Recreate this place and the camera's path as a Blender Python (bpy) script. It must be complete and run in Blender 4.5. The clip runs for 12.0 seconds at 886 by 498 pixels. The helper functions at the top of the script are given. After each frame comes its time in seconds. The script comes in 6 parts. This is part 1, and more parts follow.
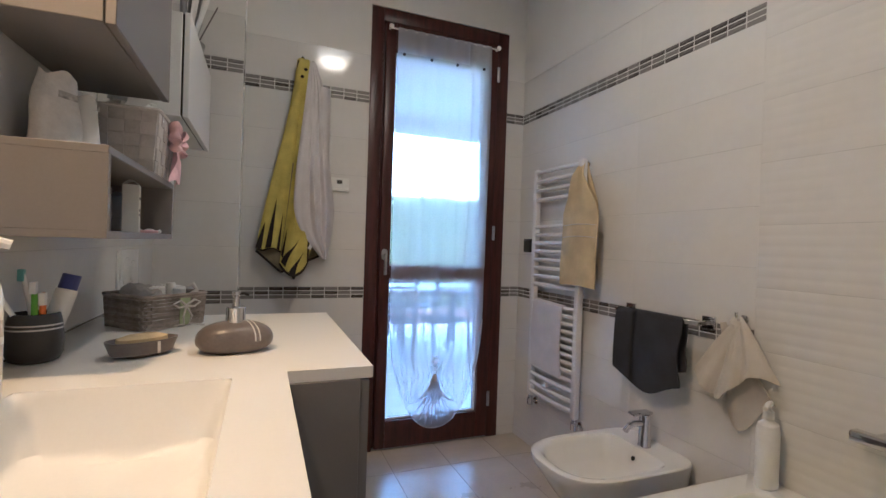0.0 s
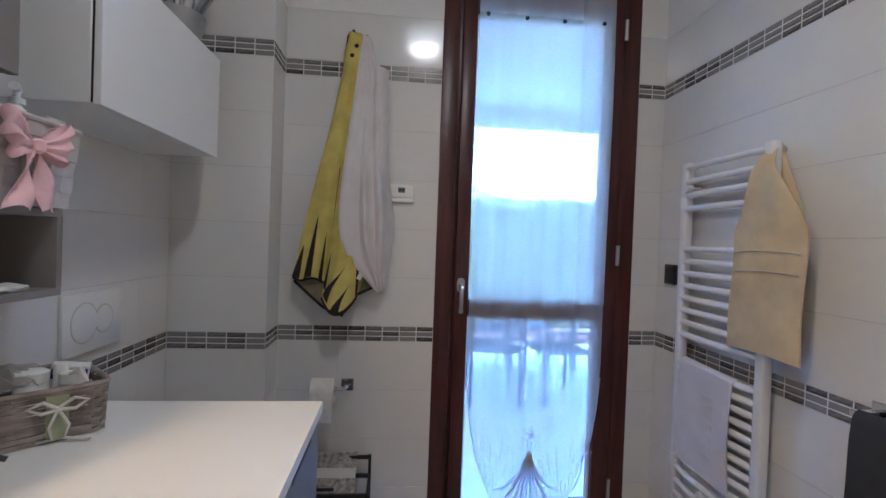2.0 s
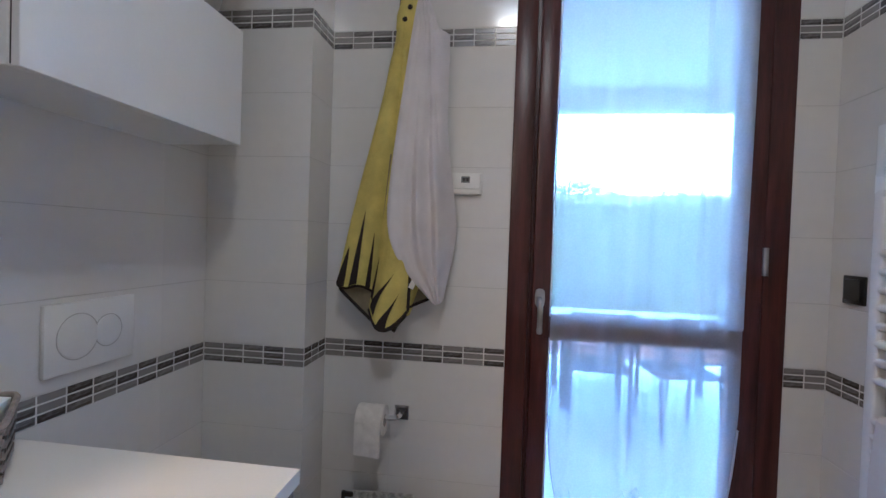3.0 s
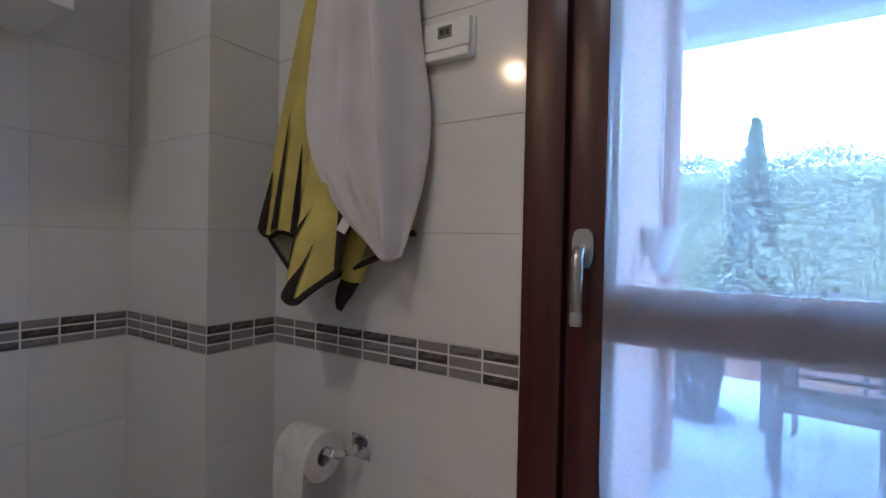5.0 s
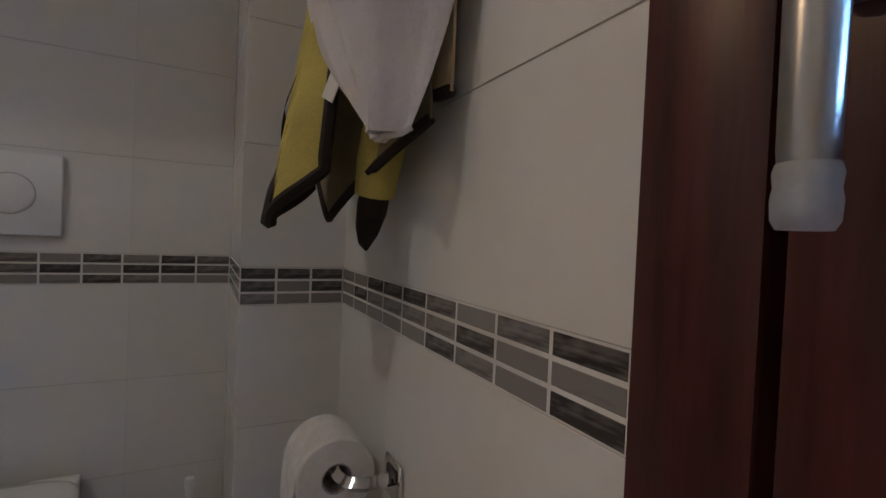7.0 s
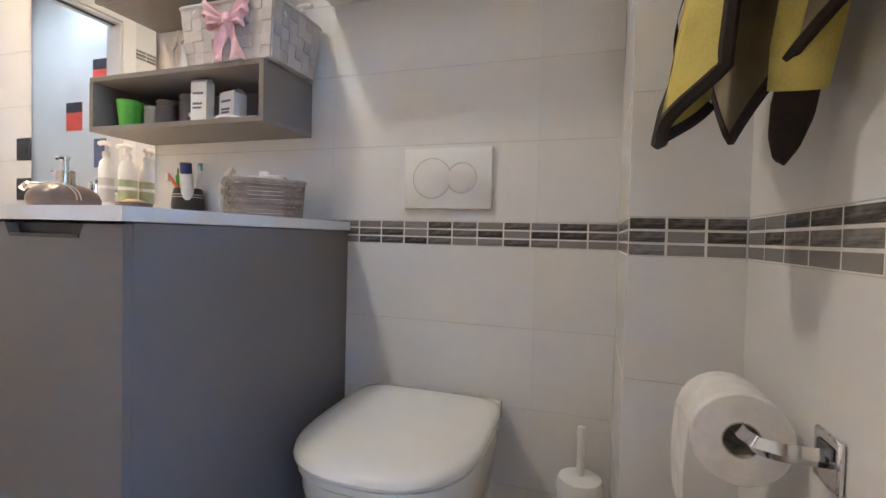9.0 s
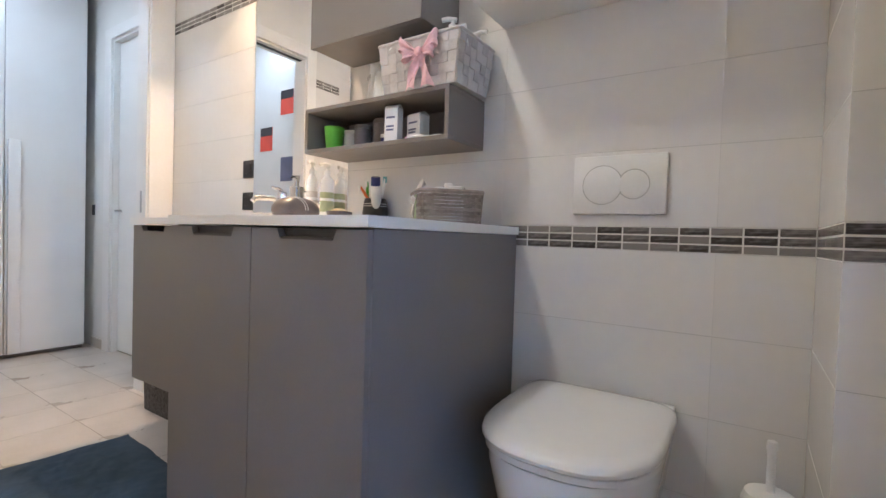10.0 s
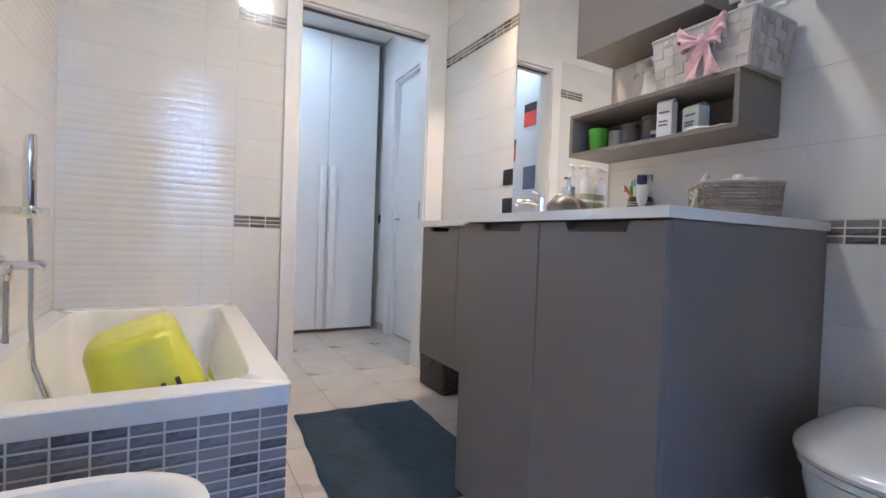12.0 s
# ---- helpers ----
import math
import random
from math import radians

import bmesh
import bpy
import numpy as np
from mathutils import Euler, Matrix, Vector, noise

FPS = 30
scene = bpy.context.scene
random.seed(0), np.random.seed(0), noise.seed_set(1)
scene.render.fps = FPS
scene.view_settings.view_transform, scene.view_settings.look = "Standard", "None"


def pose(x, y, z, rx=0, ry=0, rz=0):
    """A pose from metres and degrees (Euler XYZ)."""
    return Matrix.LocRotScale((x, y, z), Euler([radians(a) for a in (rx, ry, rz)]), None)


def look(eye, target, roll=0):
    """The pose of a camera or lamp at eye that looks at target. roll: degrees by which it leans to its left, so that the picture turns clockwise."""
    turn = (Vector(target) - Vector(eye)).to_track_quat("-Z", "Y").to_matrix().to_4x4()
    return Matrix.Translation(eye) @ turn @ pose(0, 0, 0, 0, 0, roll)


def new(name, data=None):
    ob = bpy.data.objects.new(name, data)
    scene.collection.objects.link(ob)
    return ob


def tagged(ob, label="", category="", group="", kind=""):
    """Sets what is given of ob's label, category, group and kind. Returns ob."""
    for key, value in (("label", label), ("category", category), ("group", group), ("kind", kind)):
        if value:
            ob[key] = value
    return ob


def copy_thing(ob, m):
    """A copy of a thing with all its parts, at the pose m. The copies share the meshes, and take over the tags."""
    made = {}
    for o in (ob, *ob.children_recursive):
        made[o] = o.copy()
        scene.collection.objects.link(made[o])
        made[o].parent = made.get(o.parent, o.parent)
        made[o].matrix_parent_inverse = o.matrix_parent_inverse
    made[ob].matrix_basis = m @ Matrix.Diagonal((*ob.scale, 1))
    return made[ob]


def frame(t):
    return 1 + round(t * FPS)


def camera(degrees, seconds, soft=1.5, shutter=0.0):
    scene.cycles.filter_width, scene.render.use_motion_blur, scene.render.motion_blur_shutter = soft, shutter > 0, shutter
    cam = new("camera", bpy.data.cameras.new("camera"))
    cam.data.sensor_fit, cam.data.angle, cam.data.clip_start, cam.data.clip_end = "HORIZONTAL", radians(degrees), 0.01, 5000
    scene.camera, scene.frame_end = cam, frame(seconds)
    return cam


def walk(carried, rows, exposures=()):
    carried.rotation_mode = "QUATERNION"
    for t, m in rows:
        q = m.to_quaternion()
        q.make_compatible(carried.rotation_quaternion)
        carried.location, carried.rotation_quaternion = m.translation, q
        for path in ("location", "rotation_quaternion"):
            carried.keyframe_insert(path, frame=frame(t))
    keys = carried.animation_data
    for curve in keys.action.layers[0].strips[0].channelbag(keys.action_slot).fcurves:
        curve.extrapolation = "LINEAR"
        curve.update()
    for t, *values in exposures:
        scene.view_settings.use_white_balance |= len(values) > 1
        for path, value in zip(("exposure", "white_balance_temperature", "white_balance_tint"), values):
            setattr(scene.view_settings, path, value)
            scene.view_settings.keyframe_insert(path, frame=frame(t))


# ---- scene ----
cam = camera(87.5, 12.0)
PATH = [
    (0, (0.248, 0.114, 1.213), (0.979, 1.976, 1.197), 1.9),
    (0.5, (0.326, 0.292, 1.241), (0.956, 2.19, 1.223), 2.0),
    (1, (0.395, 0.46, 1.258), (0.92, 2.39, 1.245), 2.1),
    (1.5, (0.498, 0.601, 1.295), (0.917, 2.556, 1.275), 2.1),
    (2, (0.631, 0.749, 1.331), (0.83, 2.739, 1.302), 2.1),
    (2.5, (0.708, 0.944, 1.335), (0.64, 2.943, 1.303), 2.1),
    (3, (0.792, 1.124, 1.335), (0.521, 3.105, 1.295), 2.0),
    (3.2, (0.856, 1.199, 1.337), (0.496, 3.166, 1.284), 1.7),
    (4.8, (1.096, 1.922, 1.152), (0.086, 3.648, 1.144), 1.4),
    (5, (1.114, 1.996, 1.155), (0.041, 3.683, 1.124), 1.2),
    (5.5, (1.101, 2.129, 1.117), (-0.085, 3.739, 1.083), 1.6),
    (6, (1.072, 2.264, 1.094), (-0.246, 3.768, 1.084), 2.3),
    (6.5, (1.058, 2.439, 1.062), (-0.481, 3.716, 1.049), 2.6),
    (7, (0.993, 2.516, 1.024), (-0.786, 3.428, 0.981), 2.5),
    (7.2, (0.977, 2.534, 0.978), (-0.878, 3.28, 0.935), 2.5),
    (8.8, (0.965, 2.533, 0.913), (-0.97, 2.029, 0.858), 1.5),
    (9, (0.99, 2.516, 0.921), (-0.909, 1.891, 0.865), 1.5),
    (9.5, (1.068, 2.474, 0.925), (-0.725, 1.59, 0.871), 1.7),
    (10, (1.133, 2.444, 0.917), (-0.531, 1.336, 0.865), 1.8),
    (10.5, (1.163, 2.419, 0.894), (-0.349, 1.111, 0.846), 1.9),
    (11, (1.202, 2.407, 0.879), (-0.138, 0.922, 0.838), 2.2),
    (11.5, (1.253, 2.407, 0.88), (0.093, 0.779, 0.833), 2.1),
    (12, (1.299, 2.405, 0.872), (0.318, 0.663, 0.829), 2.1),
]
EXPOSURES = [(0.0, 4.65, 4980, 7), (1.0, 4.59, 4840, 7), (2.5, 4.76, 4450, 8), (5.0, 4.48, 4720, 9), (6.0, 4.24, 4760, 8), (7.0, 4.26, 5050, 9), (9.0, 5.75, 5080, 7), (10.0, 5.73, 5020, 7), (12.0, 5.48, 4680, 7)]
walk(cam, [(t, look(eye, target, roll)) for t, eye, target, roll in PATH], EXPOSURES)

# ---- light ----
sky_world = bpy.data.worlds.new("sky_world")
scene.world = sky_world
sky_world.use_nodes = True
sky_node = sky_world.node_tree.nodes.new("ShaderNodeTexSky")
sky_node.sky_type, sky_node.sun_disc = "NISHITA", False
sky_node.sun_elevation, sky_node.sun_rotation = radians(57), radians(163)
sky_world.node_tree.links.new(sky_node.outputs[0], sky_world.node_tree.nodes["Background"].inputs[0])
sky_world.node_tree.nodes["Background"].inputs[1].default_value = 0.15


def lamp(name, kind, energy, colour, m, **settings):
    data = bpy.data.lights.new(name, kind)
    data.energy, data.color = energy, colour
    ob = new(name, data)
    ob.matrix_world = m
    return ob, data


sun_ob, sun_data = lamp("sun", "SUN", 2.0, (1.0, 0.95, 0.88), look((4, -7, 16), (1, 3, 0)))
sun_data.angle = radians(0.5)
room_ob, room_data = lamp("ceiling_bulb", "AREA", 0.35, (1.0, 0.745, 0.49), pose(0.79, 1.22, 2.775))
room_data.shape, room_data.size = "DISK", 0.22
hall_ob, hall_data = lamp("hall_bulb", "AREA", 0.10, (0.98, 0.96, 0.94), pose(0.49, -1.25, 2.66))
hall_data.shape, hall_data.size = "DISK", 0.08
hall_ob, hall_data = lamp("hall_bulb", "AREA", 0.10, (0.98, 0.96, 0.94), pose(1.0, -0.95, 2.66))
hall_data.shape, hall_data.size = "DISK", 0.08
basin_ob, basin_data = lamp("mirror_bulb", "AREA", 0.5, (1.0, 0.58, 0.26), look((-0.1, 0.78, 2.24), (0.05, 0.8, 0.9)))
basin_data.shape, basin_data.size = "DISK", 0.07

# ---- materials ----
def material(name, base, rough=0.5, metal=0.0, var=0.08, scale=6.0, fine=90.0, bump=0.1, tint=None, rnd=0.0, coat=0.0, stretch=(1, 1, 1), wave=0.0):
    """A surface with stains at one scale, grain at a finer one, fine relief and a random shade for each object."""
    m = bpy.data.materials.new(name)
    m.use_nodes = True
    nt = m.node_tree
    nodes, links = nt.nodes, nt.links
    p = nodes["Principled BSDF"]
    tc = nodes.new("ShaderNodeTexCoord")
    mp = nodes.new("ShaderNodeMapping")
    mp.inputs["Scale"].default_value = stretch
    links.new(tc.outputs["Object"], mp.inputs[0])
    big, small = nodes.new("ShaderNodeTexNoise"), nodes.new("ShaderNodeTexNoise")
    big.inputs["Scale"].default_value, small.inputs["Scale"].default_value = scale, fine
    big.inputs["Detail"].default_value = small.inputs["Detail"].default_value = 3
    links.new(mp.outputs[0], big.inputs["Vector"])
    links.new(mp.outputs[0], small.inputs["Vector"])
    add = nodes.new("ShaderNodeMath")
    add.operation = "MULTIPLY_ADD"
    add.inputs[1].default_value = 0.35
    links.new(small.outputs[0], add.inputs[0])
    links.new(big.outputs[0], add.inputs[2])
    last = add.outputs[0]
    if rnd:
        info = nodes.new("ShaderNodeObjectInfo")
        more = nodes.new("ShaderNodeMath")
        more.operation = "MULTIPLY_ADD"
        more.inputs[1].default_value = rnd
        links.new(info.outputs["Random"], more.inputs[0])
        links.new(last, more.inputs[2])
        last = more.outputs[0]
    ramp = nodes.new("ShaderNodeValToRGB")
    other = tint or [c * (1 - 2.5 * var) for c in base]
    ramp.color_ramp.elements[0].color = (*other, 1)
    ramp.color_ramp.elements[1].color = (*[min(1, c * (1 + var)) for c in base], 1)
    ramp.color_ramp.elements[0].position, ramp.color_ramp.elements[1].position = (0.4, 0.95 + rnd) if rnd < 0.5 else (0.68, 0.72 + rnd * 0.8)
    links.new(last, ramp.inputs[0])
    links.new(ramp.outputs[0], p.inputs["Base Color"])
    p.inputs["Roughness"].default_value, p.inputs["Metallic"].default_value = rough, metal
    p.inputs["Coat Weight"].default_value = coat
    rr = nodes.new("ShaderNodeMapRange")
    rr.inputs["To Min"].default_value, rr.inputs["To Max"].default_value = rough * 0.85, min(1, rough * 1.2)
    links.new(big.outputs[0], rr.inputs["Value"])
    links.new(rr.outputs[0], p.inputs["Roughness"])
    if bump or wave:
        b = nodes.new("ShaderNodeBump")
        b.inputs["Strength"].default_value, b.inputs["Distance"].default_value = max(bump, 0.01), 0.002
        links.new(small.outputs[0], b.inputs["Height"])
        if wave:
            w = nodes.new("ShaderNodeBump")
            w.inputs["Strength"].default_value, w.inputs["Distance"].default_value = wave, 0.01
            links.new(big.outputs[0], w.inputs["Height"])
            links.new(w.outputs[0], b.inputs["Normal"])
        links.new(b.outputs[0], p.inputs["Normal"])
    return m


def glow(name, colour, strength):
    m = bpy.data.materials.new(name)
    m.use_nodes = True
    p = m.node_tree.nodes["Principled BSDF"]
    p.inputs["Base Color"].default_value = (*colour, 1)
    p.inputs["Emission Color"].default_value, p.inputs["Emission Strength"].default_value = (*colour, 1), strength
    return m


def glass(name, colour=(0.95, 0.98, 1.0), rough=0.0):
    m = bpy.data.materials.new(name)
    m.use_nodes = True
    p = m.node_tree.nodes["Principled BSDF"]
    p.inputs["Base Color"].default_value, p.inputs["Roughness"].default_value = (*colour, 1), rough
    p.inputs["Transmission Weight"].default_value, p.inputs["IOR"].default_value = 1.0, 1.45
    return m


def voile(name, colour, open_part):
    """Sheer cloth: threads that scatter light, gaps that let it through; both follow the weave."""
    m = bpy.data.materials.new(name)
    m.use_nodes = True
    nt = m.node_tree
    nt.nodes.remove(nt.nodes["Principled BSDF"])
    out = nt.nodes["Material Output"]
    gap, cloth, back = nt.nodes.new("ShaderNodeBsdfTransparent"), nt.nodes.new("ShaderNodeBsdfDiffuse"), nt.nodes.new("ShaderNodeBsdfTranslucent")
    cloth.inputs[0].default_value = back.inputs[0].default_value = (*colour, 1)
    both, mix = nt.nodes.new("ShaderNodeMixShader"), nt.nodes.new("ShaderNodeMixShader")
    both.inputs[0].default_value = 0.65
    nt.links.new(cloth.outputs[0], both.inputs[1])
    nt.links.new(back.outputs[0], both.inputs[2])
    tc, weave, rng = nt.nodes.new("ShaderNodeTexCoord"), nt.nodes.new("ShaderNodeTexNoise"), nt.nodes.new("ShaderNodeMapRange")
    weave.inputs["Scale"].default_value = 160
    nt.links.new(tc.outputs["Object"], weave.inputs["Vector"])
    rng.inputs["To Min"].default_value, rng.inputs["To Max"].default_value = open_part - 0.05, open_part + 0.05
    nt.links.new(weave.outputs[0], rng.inputs["Value"])
    nt.links.new(rng.outputs[0], mix.inputs[0])
    nt.links.new(both.outputs[0], mix.inputs[1])
    nt.links.new(gap.outputs[0], mix.inputs[2])
    nt.links.new(mix.outputs[0], out.inputs[0])
    return m


PLASTER = material("plaster", (0.80, 0.79, 0.76), 0.85, var=0.03, scale=3, fine=140, bump=0.15)
TILE = material("white_tile", (0.74, 0.73, 0.71), 0.11, var=0.03, scale=2.2, fine=30, bump=0.02, wave=0.03, rnd=0.12)
GROUT = material("grout", (0.74, 0.73, 0.7), 0.9, var=0.08, scale=14, fine=300)
FLOOR_JOINT = material("brown_joint", (0.36, 0.31, 0.26), 0.95, var=0.1, scale=14, fine=300)
JOINT = material("grey_joint", (0.52, 0.51, 0.49), 0.95, var=0.1, scale=14, fine=300)
RIBBED = material("ribbed_tile", (0.74, 0.73, 0.71), 0.09, var=0.03, scale=3.5, fine=30, bump=0.02, wave=0.10, rnd=0.1)
MOSAIC = material("grey_mosaic", (0.21, 0.20, 0.195), 0.2, var=0.18, scale=24, fine=90, bump=0.05, tint=(0.05, 0.045, 0.046), rnd=0.55, stretch=(0.5, 0.5, 3))
MOSAIC_BLUE = material("blue_mosaic", (0.23, 0.24, 0.27), 0.14, var=0.2, scale=20, fine=90, bump=0.05, tint=(0.10, 0.107, 0.13), rnd=0.6, stretch=(0.5, 0.5, 3))
FLOOR_TILE = material("floor_tile", (0.56, 0.505, 0.445), 0.28, var=0.07, scale=5, fine=70, bump=0.04, rnd=0.15, tint=(0.45, 0.4, 0.34))
WOOD_DARK = material("mahogany", (0.078, 0.019, 0.017), 0.32, var=0.2, scale=5, fine=40, bump=0.12, tint=(0.03, 0.01, 0.009), stretch=(8, 8, 0.6))
GREY_MATT = material("grey_lacquer", (0.19, 0.178, 0.176), 0.5, var=0.04, scale=2, fine=200, bump=0.04)
GREY_LIGHT = material("taupe_lacquer", (0.22, 0.2, 0.19), 0.5, var=0.04, scale=2, fine=200, bump=0.04)
# Near-black for gaps and recesses, whose shade is put into the colour.
RECESS_DARK = material("recess_dark", (0.06, 0.058, 0.06), 0.5, var=0.05)
WHITE_LACQUER = material("white_lacquer", (0.8, 0.8, 0.79), 0.3, var=0.02, scale=2, fine=150, bump=0.02)
WHITE_PAINT = material("white_paint", (0.82, 0.81, 0.79), 0.4, var=0.03, scale=3, fine=90, bump=0.05)
COUNTER = material("white_resin", (0.82, 0.81, 0.78), 0.35, var=0.02, scale=2, fine=160, bump=0.02)
CERAMIC = material("white_ceramic", (0.8, 0.8, 0.78), 0.07, var=0.02, scale=2, fine=30, bump=0.0, coat=0.4)
ENAMEL = material("white_enamel", (0.82, 0.82, 0.83), 0.25, var=0.03, scale=5, fine=80, bump=0.02)
CHROME = material("chrome", (0.75, 0.75, 0.76), 0.08, 1.0, var=0.05, scale=9, bump=0.0)
STEEL = material("satin_steel", (0.5, 0.5, 0.5), 0.3, 1.0, var=0.08, scale=9, bump=0.03)
BLACK = material("black_plastic", (0.015, 0.015, 0.016), 0.35, var=0.1)
PLASTIC = material("white_plastic", (0.8, 0.8, 0.78), 0.35, var=0.03)
STONE = material("grey_pebble_glaze", (0.16, 0.135, 0.125), 0.35, var=0.15, scale=12, fine=150, bump=0.08)
STONE_DARK = material("dark_stone_glaze", (0.045, 0.042, 0.042), 0.35, var=0.15, scale=12, fine=150, bump=0.08)
STONE_LINE = material("pale_glaze", (0.62, 0.58, 0.54), 0.35)
WICKER = material("grey_wicker", (0.30, 0.26, 0.23), 0.8, var=0.2, scale=30, fine=200, bump=0.4, rnd=0.3, tint=(0.12, 0.1, 0.09))
STRAP = material("grey_woven_strap", (0.52, 0.49, 0.47), 0.75, var=0.1, scale=20, fine=200, bump=0.3, rnd=0.4, tint=(0.34, 0.32, 0.31))
RIBBON_PINK = material("pink_ribbon", (0.86, 0.57, 0.61), 0.6, var=0.12, scale=20)
RIBBON_GREEN = material("green_ribbon", (0.42, 0.47, 0.28), 0.6, var=0.12, scale=20)
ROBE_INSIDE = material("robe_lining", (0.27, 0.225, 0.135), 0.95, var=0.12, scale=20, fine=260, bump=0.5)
YELLOW = material("yellow_terry", (0.66, 0.55, 0.13), 0.95, var=0.12, scale=14, fine=320, bump=0.6)
TERRY_BLACK = material("dark_trim", (0.022, 0.015, 0.013), 0.9, var=0.2, scale=20, fine=300, bump=0.5)
WHITE_TERRY = material("white_terry", (0.7, 0.67, 0.68), 0.95, var=0.05, scale=10, fine=320, bump=0.6)
CREAM_TERRY = material("cream_terry", (0.66, 0.53, 0.32), 0.95, var=0.08, scale=14, fine=320, bump=0.6)
BEIGE_TERRY = material("beige_terry", (0.60, 0.56, 0.5), 0.95, var=0.06, scale=10, fine=320, bump=0.6)
NAVY_TERRY = material("charcoal_terry", (0.035, 0.036, 0.045), 0.95, var=0.15, scale=14, fine=320, bump=0.6)
MAT_PILE = material("blue_pile", (0.034, 0.054, 0.084), 0.9, var=0.25, scale=9, fine=260, bump=0.8, tint=(0.01, 0.028, 0.05))
LIME = material("lime_plastic", (0.62, 0.63, 0.04), 0.35, var=0.04)
LIME_WORN = material("worn_lime_plastic", (0.70, 0.70, 0.16), 0.6, var=0.05, scale=20)
GREEN_CUP = material("green_plastic", (0.12, 0.42, 0.03), 0.35)
BLUE = material("blue_print", (0.03, 0.04, 0.2), 0.4)
AQUA = material("aqua_plastic", (0.16, 0.42, 0.45), 0.3)
ORANGE = material("orange_plastic", (0.8, 0.2, 0.04), 0.35)
RED_PRINT = material("red_print", (0.75, 0.09, 0.05), 0.6)
DARK_PRINT = material("dark_print", (0.03, 0.025, 0.03), 0.6)
BLUE_PRINT = material("slate_print", (0.17, 0.18, 0.27), 0.6)
PAPER = material("tissue_paper", (0.8, 0.78, 0.75), 0.95, var=0.06, scale=40, fine=200, bump=0.3)
PRINT_GREY = material("printed_paper", (0.55, 0.53, 0.5), 0.7, var=0.3, scale=60)
PINK_WALL = material("pink_render", (0.62, 0.42, 0.36), 0.9, var=0.06, scale=4, fine=160, bump=0.4)
PORCH_PAINT = material("porch_ceiling_paint", (0.74, 0.76, 0.78), 0.9, var=0.03)
PORCH_TILE = material("porch_tile", (0.82, 0.83, 0.84), 0.25, var=0.05, scale=3, fine=60, bump=0.03)
BRICK = material("terracotta", (0.42, 0.24, 0.17), 0.85, var=0.15, scale=9, fine=90, bump=0.3)
RATTAN = material("dark_resin_weave", (0.19, 0.19, 0.2), 0.55, var=0.15, scale=40, bump=0.2)
LEAF = material("hedge_leaf", (0.08, 0.11, 0.075), 1.0, var=0.15, scale=4, fine=30, bump=0.1, tint=(0.05, 0.075, 0.045))
LEAF_BLUE = material("conifer_leaf", (0.055, 0.09, 0.06), 0.95, var=0.15, scale=6, fine=40, bump=0.1, tint=(0.02, 0.04, 0.025))
BARK = material("bark", (0.12, 0.085, 0.06), 0.9, var=0.3, scale=14, bump=0.5)
GRASS = material("lawn", (0.08, 0.13, 0.04), 0.9, var=0.3, scale=3, fine=60, bump=0.4)
FABRIC_BOX = material("dark_felt", (0.10, 0.092, 0.088), 0.95, var=0.3, scale=60, fine=200, bump=0.6)
SCREEN = material("grey_display", (0.2, 0.21, 0.2), 0.25)
MIRROR = material("mirror_silver", (0.9, 0.9, 0.9), 0.01, 1.0, var=0.005, bump=0.0)
GLASS = glass("clear_glass")
FROST = voile("clear_bag", (0.7, 0.68, 0.66), 0.55)
VOILE = voile("white_voile", (0.90, 0.93, 0.97), 0.53)
VOILE_DENSE = voile("doubled_voile", (0.8, 0.82, 0.88), 0.3)
LAMP_GLOW = glow("lit_opal_glass", (1.0, 0.86, 0.68), 0.35)
SPOT_GLOW = glow("lit_spot", (0.9, 0.97, 1.0), 0.8)


# ---- mesh helpers ----
def bm_box(bm, x0, x1, y0, y1, z0, z1, bevel=0.0, seg=1):
    vs = [bm.verts.new((x, y, z)) for x in (x0, x1) for y in (y0, y1) for z in (z0, z1)]
    fs = [bm.faces.new([vs[i] for i in f]) for f in ((0, 1, 3, 2), (4, 6, 7, 5), (0, 4, 5, 1), (2, 3, 7, 6), (0, 2, 6, 4), (1, 5, 7, 3))]
    if bevel:
        edges = list({e for f in fs for e in f.edges})
        bmesh.ops.bevel(bm, geom=edges, offset=bevel, segments=seg, affect="EDGES", profile=0.5)
    return bm


def box(x0, x1, y0, y1, z0, z1, bevel=0.0, seg=1):
    return bm_box(bmesh.new(), x0, x1, y0, y1, z0, z1, bevel, seg)


def rings(loops, close=True, cap=True, bm=None):
    """A skin over rings of points, all with as many points."""
    bm = bm or bmesh.new()
    made = [[bm.verts.new(p) for p in loop] for loop in loops]
    n = len(made[0])
    for a, b in zip(made, made[1:]):
        for i in range(n if close else n - 1):
            j = (i + 1) % n
            bm.faces.new((a[i], a[j], b[j], b[i]))
    if cap and close:
        bm.faces.new(made[0][::-1])
        bm.faces.new(made[-1])
    return bm


def lathe(profile, n=28, cx=0.0, cy=0.0, sx=1.0, sy=1.0, bm=None, cap=True):
    """Profile of (radius, z) turned round z; sx and sy squash it."""
    return rings([[(cx + sx * r * math.cos(2 * math.pi * i / n), cy + sy * r * math.sin(2 * math.pi * i / n), z) for i in range(n)] for r, z in profile], cap=cap, bm=bm)


